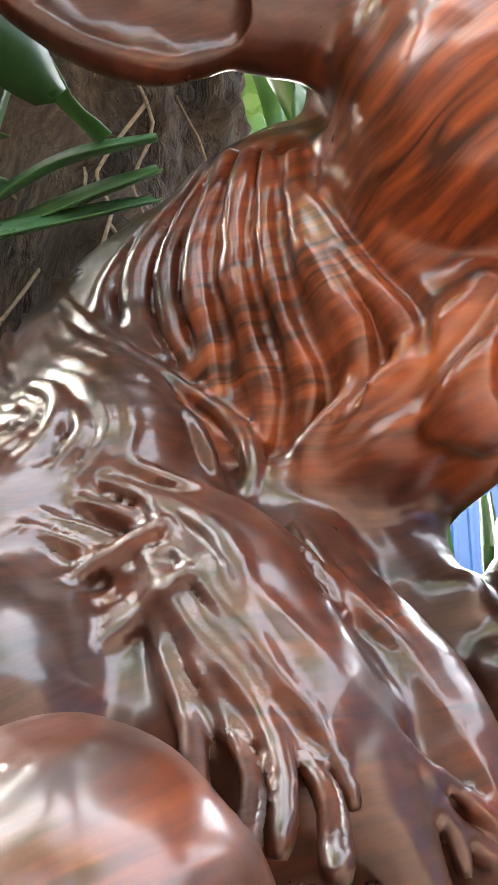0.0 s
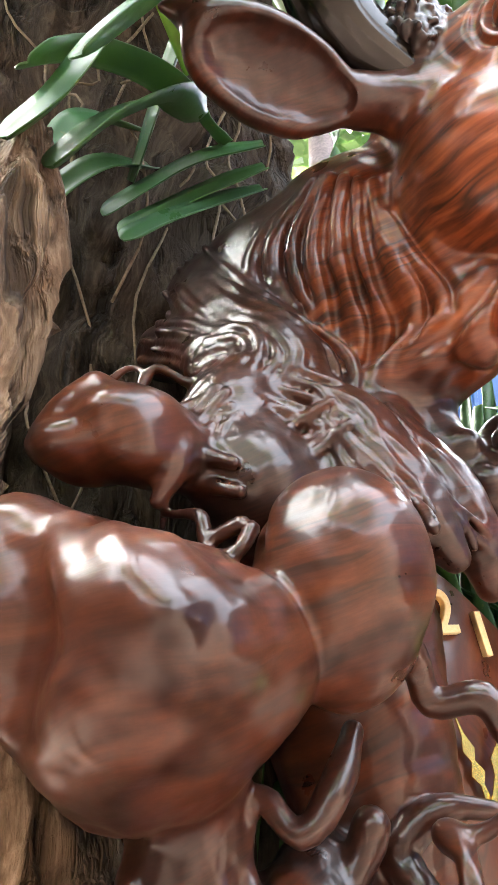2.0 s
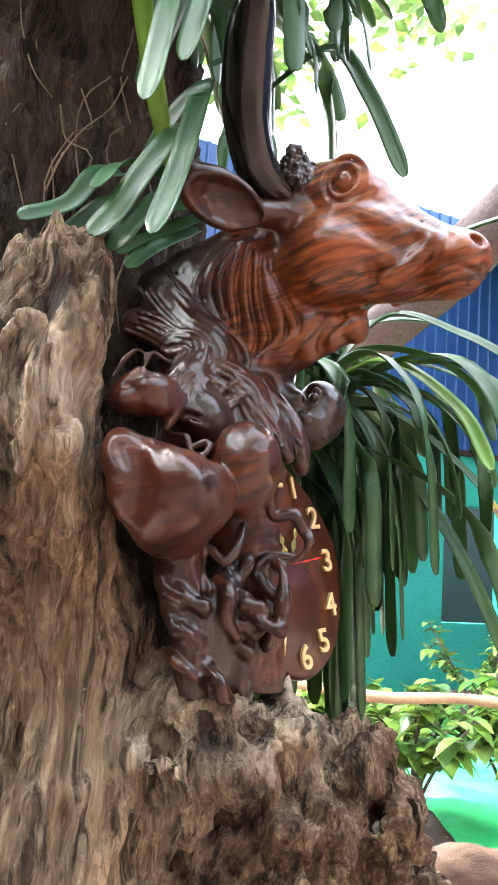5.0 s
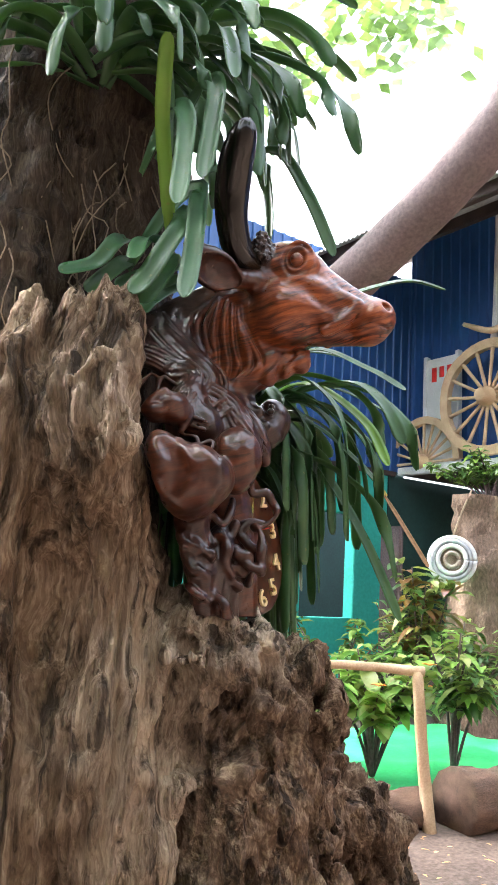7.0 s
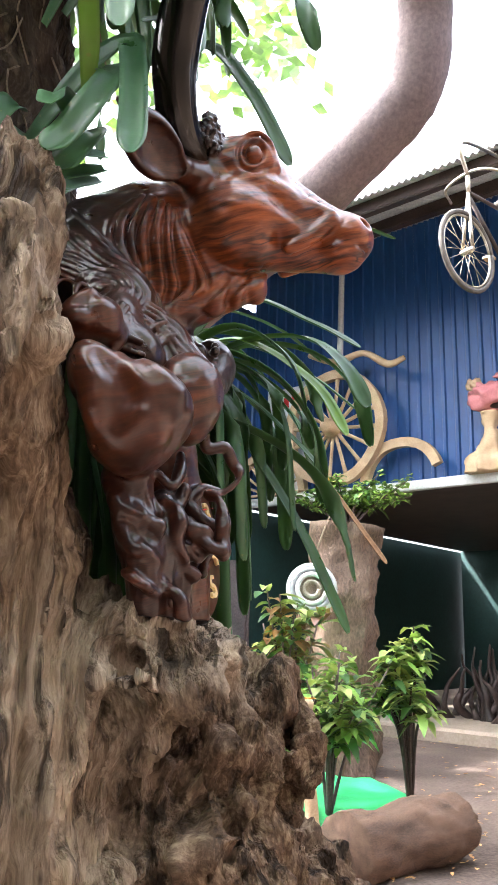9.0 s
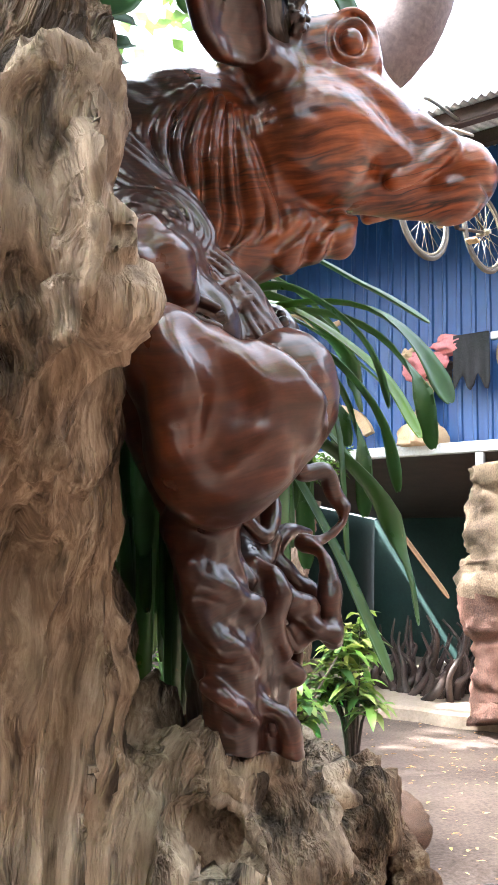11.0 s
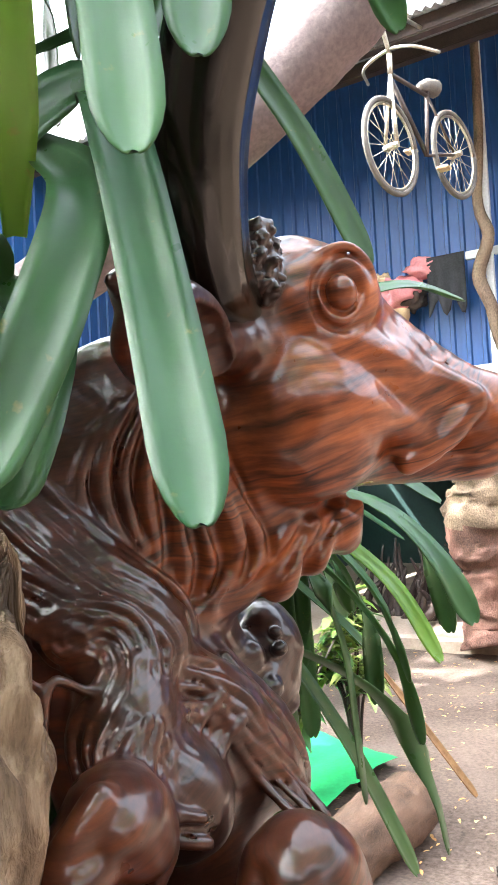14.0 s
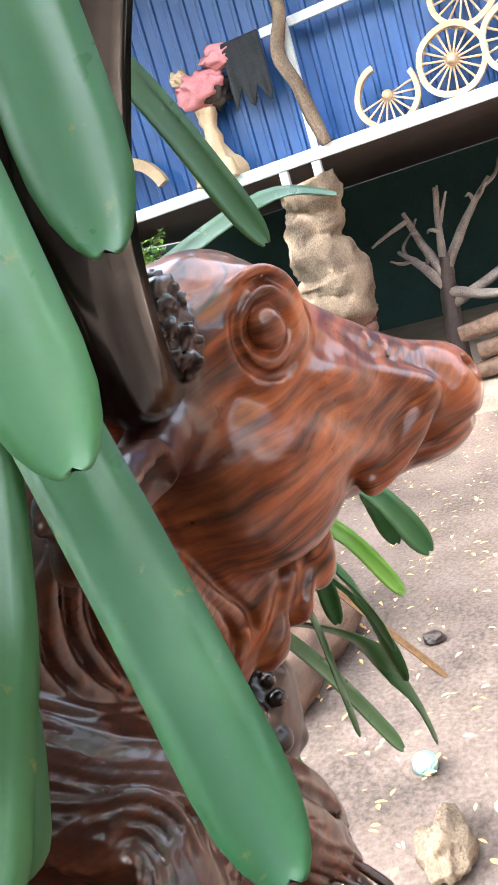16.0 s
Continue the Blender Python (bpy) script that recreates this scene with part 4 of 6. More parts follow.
def carve_mane(s):
    # soft bodies of the locks, then strands laid over them
    s.bar([(-0.335, 0.00, 1.945, 0.035), (-0.282, 0.03, 1.888, 0.040), (-0.223, 0.055, 1.835, 0.040), (-0.180, 0.070, 1.805, 0.034), (-0.163, 0.075, 1.775, 0.030), (-0.166, 0.075, 1.745, 0.026)], 0.02, 0.3)
    s.bar([(-0.350, 0.03, 1.862, 0.030), (-0.289, 0.055, 1.838, 0.030), (-0.234, 0.080, 1.800, 0.030), (-0.205, 0.095, 1.760, 0.026), (-0.218, 0.11, 1.715, 0.020)], 0.02, 0.3)
    s.bar([(-0.19, 0.04, 1.765, 0.034), (-0.139, 0.060, 1.742, 0.032), (-0.104, 0.066, 1.715, 0.030), (-0.080, 0.064, 1.682, 0.026), (-0.055, 0.056, 1.645, 0.020), (-0.040, 0.05, 1.622, 0.012)], 0.016, 0.3)
    s.bar([(-0.135, 0.005, 1.765, 0.028), (-0.096, 0.012, 1.721, 0.026), (-0.060, 0.012, 1.685, 0.024), (-0.038, 0.008, 1.645, 0.020), (-0.030, 0.0, 1.61, 0.012)], 0.016, 0.3)
    s.bar([(-0.20, 0.03, 1.75, 0.05), (-0.15, 0.045, 1.70, 0.05), (-0.10, 0.06, 1.66, 0.045)], 0.03, 0.5)
    s.egg((-0.190, 0.115, 1.715), (0.042, 0.045, 0.060), 0.03, 0.6)
    s.egg((-0.155, 0.130, 1.665), (0.040, 0.040, 0.045), 0.03, 0.9)
    lock(s, [(-0.335, 1.950), (-0.282, 1.892), (-0.223, 1.838), (-0.180, 1.812), (-0.156, 1.784), (-0.163, 1.750), (-0.160, 1.718), (-0.140, 1.700)], 8, 0.076, 0.044, 0.0054, 0.1, 1, 0.0015)
    lock(s, [(-0.352, 1.862), (-0.289, 1.836), (-0.236, 1.806), (-0.200, 1.796), (-0.190, 1.770), (-0.204, 1.745), (-0.220, 1.722), (-0.215, 1.690)], 5, 0.040, 0.034, 0.0050, 0.1, 2, 0.0015)
    lock(s, [(-0.182, 1.760), (-0.139, 1.747), (-0.099, 1.722), (-0.082, 1.690), (-0.064, 1.664), (-0.040, 1.640), (-0.024, 1.618)], 5, 0.038, 0.032, 0.0050, 0.1, 3, 0.0018)
    lock(s, [(-0.130, 1.766), (-0.096, 1.722), (-0.066, 1.689), (-0.042, 1.655), (-0.030, 1.620)], 4, 0.028, 0.028, 0.0048, 0.15, 4, 0.0015)
    lock(s, [(-0.104, 1.726), (-0.122, 1.712), (-0.136, 1.692), (-0.148, 1.674), (-0.150, 1.658)], 4, 0.026, 0.036, 0.0050, 0.1, 5, 0.001)
    lock(s, [(-0.165, 1.740), (-0.178, 1.712), (-0.176, 1.684), (-0.160, 1.665)], 4, 0.028, 0.026, 0.0046, 0.2, 6, 0.001)
    # a round whorl of hair where the locks turn
    for k in range(4):
        r = 0.010 + 0.008 * k
        lay(s, [(-0.232 + r * math.cos(a), 1.795 + 0.75 * r * math.sin(a), 0.0036) for a in np.linspace(0.6, 4.6, 9)], 0.003, 0.1, 0.2)
    # ringlets above the small muzzle and loops between the rumps
    for rows in (
        [(-0.301, 0.175, 1.728), (-0.290, 0.165, 1.760), (-0.275, 0.155, 1.778), (-0.257, 0.155, 1.766), (-0.257, 0.165, 1.732)],
        [(-0.256, 0.155, 1.760), (-0.247, 0.150, 1.774), (-0.220, 0.135, 1.760), (-0.191, 0.120, 1.772)],
        [(-0.196, 0.185, 1.628), (-0.190, 0.190, 1.656), (-0.175, 0.182, 1.677), (-0.145, 0.175, 1.670)],
        [(-0.188, 0.195, 1.634), (-0.154, 0.198, 1.629), (-0.144, 0.200, 1.613), (-0.122, 0.195, 1.621)],
        [(-0.146, 0.198, 1.613), (-0.137, 0.205, 1.600), (-0.117, 0.205, 1.601), (-0.114, 0.195, 1.617)],
        [(-0.180, 0.170, 1.660), (-0.160, 0.175, 1.655), (-0.142, 0.172, 1.650)],
    ):
        s.bar([(*p, 0.0042) for p in rows], 0.005, 0.1)


def carve_body(s):
    # backing mass
    s.bar([(-0.27, -0.03, 1.93, 0.08), (-0.23, -0.01, 1.80, 0.08), (-0.16, 0.03, 1.62, 0.085), (-0.095, 0.05, 1.42, 0.055), (-0.07, 0.05, 1.24, 0.05)], 0.05)
    # small muzzle at the back
    s.egg((-0.208, 0.205, 1.694), (0.036, 0.050, 0.030), 0.015)
    s.egg((-0.236, 0.225, 1.674), (0.030, 0.044, 0.021), 0.016)
    s.egg((-0.195, 0.200, 1.672), (0.026, 0.040, 0.022), 0.015)
    s.bar([(-0.220, 0.240, 1.716, 0.010), (-0.240, 0.252, 1.696, 0.009), (-0.256, 0.252, 1.676, 0.008)], 0.012)
    s.bar([(-0.18, 0.185, 1.69, 0.008), (-0.174, 0.198, 1.665, 0.009), (-0.184, 0.205, 1.64, 0.007)], 0.010)
    # great haunch, broad above and narrowing downwards
    s.egg((-0.147, 0.238, 1.525), (0.066, 0.088, 0.080), 0.03)
    s.egg((-0.192, 0.268, 1.577), (0.042, 0.066, 0.038), 0.03)
    s.egg((-0.103, 0.228, 1.540), (0.044, 0.066, 0.046), 0.03)
    for f, z, r in ((-0.203, 1.594, 0.020), (-0.180, 1.553, 0.017), (-0.130, 1.554, 0.021), (-0.082, 1.545, 0.019), (-0.105, 1.572, 0.015), (-0.186, 1.521, 0.016), (-0.115, 1.510, 0.018)):
        lay(s, [(f - 0.004, z + 0.006, r * 0.9), (f, z, r), (f + 0.004, z - 0.010, r * 0.85)], 0.03, sink=0.62)
    for rows in ([(-0.162, 1.600, 0.006), (-0.147, 1.578, 0.010), (-0.128, 1.556, 0.012), (-0.105, 1.548, 0.010), (-0.085, 1.528, 0.008)], [(-0.125, 1.590, 0.005), (-0.104, 1.570, 0.010), (-0.082, 1.550, 0.008)]):
        lay(s, rows, 0.02, sink=0.5)
    lay(s, [(-0.182, 1.590, 0.004), (-0.160, 1.565, 0.008), (-0.152, 1.535, 0.008), (-0.158, 1.505, 0.004)], 0.03, cut_away=True, sink=-0.5)
    # second rump
    s.egg((-0.069, 0.163, 1.592), (0.054, 0.052, 0.067), 0.005)
    s.egg((-0.070, 0.155, 1.562), (0.044, 0.048, 0.050), 0.006)
    lay(s, [(-0.108, 1.628, 0.003), (-0.106, 1.600, 0.004), (-0.100, 1.575, 0.003)], 0.012, cut_away=True, sink=0.0)
    # dark knob on the far side
    rng = np.random.default_rng(9)
    s.egg((-0.030, -0.110, 1.728), (0.044, 0.055, 0.056), 0.015, 0.8)
    s.egg((-0.045, -0.085, 1.700), (0.040, 0.045, 0.045), 0.015, 1.0)
    for n in range(26):
        a, b = rng.uniform(0, 6.28), rng.uniform(-1, 1)
        s.egg((-0.045 + 0.040 * np.cos(a) * np.cos(b), -0.075 + 0.04 * np.sin(a) * np.cos(b), 1.715 + 0.05 * np.sin(b)), (rng.uniform(0.006, 0.011),) * 3, 0.004, 1.0)
    s.bar([(-0.12, -0.04, 1.76, 0.04), (-0.08, -0.06, 1.72, 0.035), (-0.04, -0.08, 1.69, 0.03)], 0.02, 0.7)
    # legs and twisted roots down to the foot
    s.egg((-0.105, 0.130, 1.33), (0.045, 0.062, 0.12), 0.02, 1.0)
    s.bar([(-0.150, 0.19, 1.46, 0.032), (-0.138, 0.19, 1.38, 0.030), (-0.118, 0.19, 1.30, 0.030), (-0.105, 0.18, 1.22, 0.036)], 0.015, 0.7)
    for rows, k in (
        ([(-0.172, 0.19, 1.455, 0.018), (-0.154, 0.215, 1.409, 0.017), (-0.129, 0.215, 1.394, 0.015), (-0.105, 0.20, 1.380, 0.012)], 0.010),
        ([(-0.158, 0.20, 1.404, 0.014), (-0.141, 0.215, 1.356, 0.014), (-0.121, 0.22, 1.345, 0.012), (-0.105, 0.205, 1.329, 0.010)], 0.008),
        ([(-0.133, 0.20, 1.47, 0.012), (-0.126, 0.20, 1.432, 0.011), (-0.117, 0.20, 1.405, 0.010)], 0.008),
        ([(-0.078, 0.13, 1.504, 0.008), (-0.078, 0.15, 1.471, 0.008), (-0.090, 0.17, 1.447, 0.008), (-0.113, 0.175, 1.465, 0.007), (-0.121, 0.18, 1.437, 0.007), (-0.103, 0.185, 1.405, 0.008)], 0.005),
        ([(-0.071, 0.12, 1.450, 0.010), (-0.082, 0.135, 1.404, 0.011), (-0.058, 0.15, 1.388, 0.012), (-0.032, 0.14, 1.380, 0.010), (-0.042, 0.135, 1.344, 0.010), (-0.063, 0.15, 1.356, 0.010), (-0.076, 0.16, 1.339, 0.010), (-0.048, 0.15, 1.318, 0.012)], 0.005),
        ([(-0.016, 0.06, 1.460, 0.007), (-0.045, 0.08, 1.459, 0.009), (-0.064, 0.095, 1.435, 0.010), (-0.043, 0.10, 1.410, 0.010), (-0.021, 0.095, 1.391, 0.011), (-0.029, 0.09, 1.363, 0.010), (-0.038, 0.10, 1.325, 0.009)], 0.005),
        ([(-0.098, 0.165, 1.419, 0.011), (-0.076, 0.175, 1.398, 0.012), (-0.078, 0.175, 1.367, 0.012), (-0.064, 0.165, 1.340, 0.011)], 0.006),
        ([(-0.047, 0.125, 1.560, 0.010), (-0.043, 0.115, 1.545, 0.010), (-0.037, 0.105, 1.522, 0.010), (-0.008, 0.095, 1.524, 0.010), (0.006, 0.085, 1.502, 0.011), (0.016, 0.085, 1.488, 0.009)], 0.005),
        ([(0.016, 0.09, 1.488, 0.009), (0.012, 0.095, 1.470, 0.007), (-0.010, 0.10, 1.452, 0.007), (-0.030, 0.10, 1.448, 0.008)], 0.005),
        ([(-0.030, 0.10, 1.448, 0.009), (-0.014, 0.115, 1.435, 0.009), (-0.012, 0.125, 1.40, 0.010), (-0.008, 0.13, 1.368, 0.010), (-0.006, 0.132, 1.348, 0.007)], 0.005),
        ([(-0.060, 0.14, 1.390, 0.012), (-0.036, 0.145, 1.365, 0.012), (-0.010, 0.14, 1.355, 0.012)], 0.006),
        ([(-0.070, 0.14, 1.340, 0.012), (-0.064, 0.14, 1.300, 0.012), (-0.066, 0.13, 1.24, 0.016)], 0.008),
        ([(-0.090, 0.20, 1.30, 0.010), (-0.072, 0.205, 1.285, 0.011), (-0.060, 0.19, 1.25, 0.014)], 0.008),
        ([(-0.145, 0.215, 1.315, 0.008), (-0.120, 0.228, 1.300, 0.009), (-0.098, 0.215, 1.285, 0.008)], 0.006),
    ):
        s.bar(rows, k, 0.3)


def bull():
    s = Solid((-0.40, -0.20, 1.252), (0.30, 0.375, 2.20), 0.0026)
    carve_body(s)
    carve_head(s)
    carve_mane(s)
    s.d[:, :, 0] = 0.002
    verts, quads, tone = s.skin()
    verts, quads, tone = largest_piece(verts, quads, tone)
    nrm = vertex_normals(verts, quads)
    face = np.clip((verts[:, 0] + 0.09) * 12, 0, 1) * np.clip((verts[:, 2] - 1.84) * 20, 0, 1)
    neck = np.clip((verts[:, 0] + 0.21) * 20, 0, 1) * np.clip((verts[:, 2] - 1.77) * 25, 0, 1) * np.clip((0.085 - verts[:, 1]) * 25, 0, 1)
    lumps = 0.0030 * (1 - 0.6 * face) * fbm(verts * 15, 3, 81) + 0.0006 * fbm(verts * 60, 2, 82)
    lumps += np.clip((1.47 - verts[:, 2]) * 30, 0, 1) * 0.004 * fbm(verts * (34, 34, 20), 3, 87)
    verts = verts + nrm * lumps[:, None]
    # deep stain on the back of the neck, in streaks
    stain = np.exp(-(((verts[:, 0] + 0.29) / 0.075) ** 2 + ((verts[:, 2] - 1.955) / 0.07) ** 2)) * np.clip((0.10 - verts[:, 1]) * 20, 0, 1)
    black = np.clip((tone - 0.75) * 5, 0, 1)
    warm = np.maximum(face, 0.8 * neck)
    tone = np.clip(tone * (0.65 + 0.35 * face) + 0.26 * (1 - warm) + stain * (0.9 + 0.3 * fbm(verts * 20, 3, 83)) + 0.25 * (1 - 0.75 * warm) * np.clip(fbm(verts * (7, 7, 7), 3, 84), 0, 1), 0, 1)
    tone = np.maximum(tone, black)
    # horn: its own black skin on the same carving
    hv, hf = tube_data([(-0.080, 0.045, 2.080, 0.032), (-0.106, 0.10, 2.100, 0.035), (-0.117, 0.135, 2.155, 0.037), (-0.117, 0.152, 2.210, 0.040), (-0.106, 0.183, 2.272, 0.040), (-0.090, 0.208, 2.315, 0.034), (-0.080, 0.220, 2.343, 0.023), (-0.076, 0.224, 2.358, 0.006)], steps=10, sides=48)
    hv = hv + 0.0012 * np.sin(np.arange(len(hv)) % 48 * 2.6)[:, None] * np.array((1.0, 0.6, 0.0))
    hn = len(verts)
    hq = np.array([f for f in hf if len(f) == 4])
    allv = carve_world(np.vstack([verts, hv]))
    allq = np.vstack([quads, hq + hn])[:, ::-1]
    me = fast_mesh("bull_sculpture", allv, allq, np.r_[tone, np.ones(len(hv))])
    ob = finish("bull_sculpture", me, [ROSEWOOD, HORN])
    index = np.zeros(len(me.polygons), np.int32)
    index[len(quads):] = 1
    me.polygons.foreach_set("material_index", index)
    tagged(ob, "polished reddish rosewood bull carving with black horn and flowing manes", "sculpture")


bull()


# ---- clock on the carving ----
def clock():
    lean, turn = radians(15.5), radians(26)
    up = -math.sin(lean) * FORE + math.cos(lean) * np.array([0, 0, 1.0])
    right = math.sin(turn) * FORE - math.cos(turn) * NEAR
    right = right - up * (right @ up)
    right /= np.linalg.norm(right)
    out = np.cross(right, up)
    hub = carve_world((-0.080, -0.11, 1.446))
    base = thing("clock", "reddish wooden clock board with gilt numerals set in the carving", "clock", place=hub)
    m = Matrix((Vector((*right, 0)), Vector((*up, 0)), Vector((*out, 0)), Vector((*hub, 1)))).transposed()
    base.matrix_world = m
    bm = bmesh.new()
    ring = []
    for n in range(64):
        a = 2 * math.pi * n / 64
        w = 0.148 if math.sin(a) < 0 else 0.148 - 0.055 * math.sin(a) ** 2
        h = 0.20 if math.sin(a) < 0 else 0.22
        w *= (0.85 if math.cos(a) < 0 else 1.0) * (1 + 0.02 * math.sin(3 * a + 1))
        ring.append((w * math.cos(a), h * math.sin(a)))
    rows = []
    for d, k in ((-0.035, 0.96), (-0.012, 1.0), (-0.004, 0.99), (0.0, 0.965)):
        rows.append([bm.verts.new((x * k, y * k, d)) for x, y in ring])
    for a, b in zip(rows, rows[1:]):
        for n in range(64):
            bm.faces.new((a[n], a[(n + 1) % 64], b[(n + 1) % 64], b[n]))
    bm.faces.new(rows[-1])
    bm.faces.new(rows[0][::-1])
    board = part("dial_board", bm, ROSEWOOD, base)
    board.data.attributes.new("tone", "FLOAT", "POINT").data.foreach_set("value", [0.25] * len(board.data.vertices))
    for n in range(1, 13):
        a = radians(90 - 30 * n)
        cu = bpy.data.curves.new("numeral", "FONT")
        cu.body, cu.size, cu.extrude, cu.bevel_depth = str(n), 0.058, 0.0025, 0.0012
        cu.align_x, cu.align_y, cu.space_character = "CENTER", "CENTER", 0.9
        tmp = bpy.data.objects.new("numeral", cu)
        scene.collection.objects.link(tmp)
        me = bpy.data.meshes.new_from_object(tmp.evaluated_get(bpy.context.evaluated_depsgraph_get()))
        bpy.data.objects.remove(tmp)
        ob = finish("numeral", me, BRASS, base, "gilt numeral", smooth=False)
        r = 0.158
        ob.location = (0.110 * math.cos(a), 0.164 * math.sin(a), 0.003)
    def pointer(name, length, width, angle, material, z):
        bm = bmesh.new()
        shape = [(-0.5, 0), (-0.25, 0.22), (-1.0, 0.32), (-0.25, 0.44), (-0.9, 0.55), (-0.2, 0.7), (0, 1), (0.2, 0.7), (0.9, 0.55), (0.25, 0.44), (1.0, 0.32), (0.25, 0.22), (0.5, 0)]
        lo = [bm.verts.new((x * width, y * length, z)) for x, y in shape]
        hi = [bm.verts.new((x * width, y * length, z + 0.0015)) for x, y in shape]
        bm.faces.new(hi[::-1])
        bm.faces.new(lo)
        for n in range(len(shape)):
            k = (n + 1) % len(shape)
            bm.faces.new((lo[n], lo[k], hi[k], hi[n]))
        ob = part(name, bm, material, base, smooth=False)
        ob.rotation_euler = (0, 0, radians(angle))
    pointer("hour_pointer", 0.085, 0.008, 9, GOLD, 0.006)
    pointer("minute_pointer", 0.12, 0.007, -28, GOLD, 0.009)
    pointer("second_pointer", 0.13, 0.0022, -85, REDPAINT, 0.012)


clock()


# ---- strap-leaved plants on the tree ----
def strap_data(rows, width, facing, fold=0.38, notch=True, steps=7):
    """A folded strap blade along a bent line of x, y, z points; facing is where its upper side looks."""
    path = spline(rows, steps)
    along = np.r_[0, np.cumsum(np.linalg.norm(np.diff(path, axis=0), axis=1))]
    cut = np.r_[np.linspace(0, 0.88, len(path)), 0.92, 0.95, 0.972, 0.988, 0.997, 1.0]
    path = np.stack([np.interp(cut * along[-1], along, path[:, k]) for k in range(3)], 1)
    n = len(path)
    facing = np.array(facing, float)
    prof = (-1.0, -0.55, 0.0, 0.55, 1.0)
    top, bot = [], []
    for i, p in enumerate(path):
        f = cut[i]
        ahead = path[min(i + 1, n - 1)] - path[max(i - 1, 0)]
        ahead /= np.linalg.norm(ahead) + 1e-9
        side = np.cross(ahead, facing)
        side /= np.linalg.norm(side) + 1e-9
        up = np.cross(side, ahead)
        w = width / 2 * min(1.0, 0.55 + 2.2 * f) * (1.0 if f < 0.92 else math.sqrt(max(0.0, 1 - ((f - 0.92) / 0.08) ** 2 * 0.93)))
        for c in prof:
            lift = fold * w * (abs(c) ** 0.9 - 0.45)
            q = p + side * w * c + up * lift
            if notch and i == n - 1 and c == 0.0:
                q = q - ahead * width * 0.07
            top.append(q + up * 0.0007)
            bot.append(q - up * 0.0007)
    m = len(prof)
    faces = []
    N = n * m
    for i in range(n - 1):
        for c in range(m - 1):
            a, b, d, e = i * m + c, i * m + c + 1, (i + 1) * m + c + 1, (i + 1) * m + c
            faces += [(a, b, d, e), (N + e, N + d, N + b, N + a)]
        a, e = i * m, (i + 1) * m
        faces += [(a, e, N + e, N + a), (e + m - 1, a + m - 1, N + a + m - 1, N + e + m - 1)]
    e = (n - 1) * m
    for c in range(m - 1):
        faces.append((e + c, e + c + 1, N + e + c + 1, N + e + c))
    return np.array(top + bot), faces


def leaf(parent, rows, width, facing, material=None, **kw):
    ob = finish("leaf", mesh_of("leaf", *strap_data(rows, width, facing, **kw)), material or LEAF, parent)
    ob.matrix_parent_inverse = Matrix.Translation(-parent.location)
    return ob


near_plant = thing("orchid_plant", "strap-leaved plant hanging broad pale green leaves beside the carving", "plant", "plants on the tree", (-0.22, 0.62, 2.12))
LOOK1 = (-0.75, -0.6, 0.3)
leaf(near_plant, [(-0.24, 0.58, 2.06), (-0.20, 0.47, 2.19), (-0.165, 0.405, 2.236), (-0.185, 0.36, 2.17), (-0.226, 0.298, 2.03), (-0.275, 0.236, 1.890)], 0.046, LOOK1, LEAF_PALE)
leaf(near_plant, [(-0.18, 0.46, 2.20), (-0.212, 0.375, 2.13), (-0.265, 0.352, 2.035), (-0.30, 0.357, 1.965), (-0.335, 0.358, 1.915)], 0.048, (-0.65, -0.7, 0.2), LEAF)
leaf(near_plant, [(-0.18, 0.50, 2.09), (-0.21, 0.42, 2.04), (-0.26, 0.38, 1.97), (-0.30, 0.37, 1.905)], 0.046, (-0.6, -0.7, 0.5), LEAF)
leaf(near_plant, [(-0.24, 0.55, 2.30), (-0.25, 0.40, 2.40), (-0.26, 0.31, 2.33), (-0.28, 0.278, 2.20), (-0.299, 0.252, 2.092)], 0.044, LOOK1, LEAF_PALE)
leaf(near_plant, [(-0.20, 0.55, 2.35), (-0.18, 0.38, 2.48), (-0.20, 0.29, 2.42), (-0.228, 0.257, 2.28), (-0.252, 0.239, 2.162)], 0.044, LOOK1, LEAF_PALE)
leaf(near_plant, [(-0.19, 0.47, 2.12), (-0.24, 0.41, 2.20), (-0.30, 0.35, 2.34), (-0.355, 0.25, 2.46)], 0.034, (-0.5, -0.8, -0.2), LEAF_BRIGHT)
leaf(near_plant, [(-0.146, 0.535, 2.095), (-0.22, 0.48, 2.11), (-0.29, 0.42, 2.07), (-0.331, 0.362, 1.996)], 0.044, LOOK1, LEAF_PALE)
leaf(near_plant, [(-0.105, 0.52, 2.09), (-0.17, 0.535, 2.07), (-0.22, 0.56, 2.045), (-0.268, 0.58, 2.012)], 0.036, (-0.2, -0.8, 0.55), LEAF_PALE, notch=False)
leaf(near_plant, [(-0.10, 0.53, 2.07), (-0.16, 0.54, 2.035), (-0.21, 0.552, 2.005), (-0.246, 0.555, 1.976)], 0.034, (-0.2, -0.8, 0.55), LEAF, notch=False)
leaf(near_plant, [(-0.10, 0.54, 2.05), (-0.16, 0.53, 2.01), (-0.21, 0.51, 1.965), (-0.24, 0.495, 1.93)], 0.03, (-0.2, -0.8, 0.55), LEAF_PALE, notch=False)
leaf(near_plant, [(-0.24, 0.60, 2.15), (-0.30, 0.54, 2.10), (-0.34, 0.55, 2.04), (-0.42, 0.56, 2.0)], 0.04, (0, -0.8, 0.6), LEAF_PALE)
leaf(near_plant, [(-0.22, 0.60, 2.10), (-0.28, 0.55, 2.05), (-0.35, 0.56, 1.97)], 0.04, (0, -0.8, 0.6), LEAF)
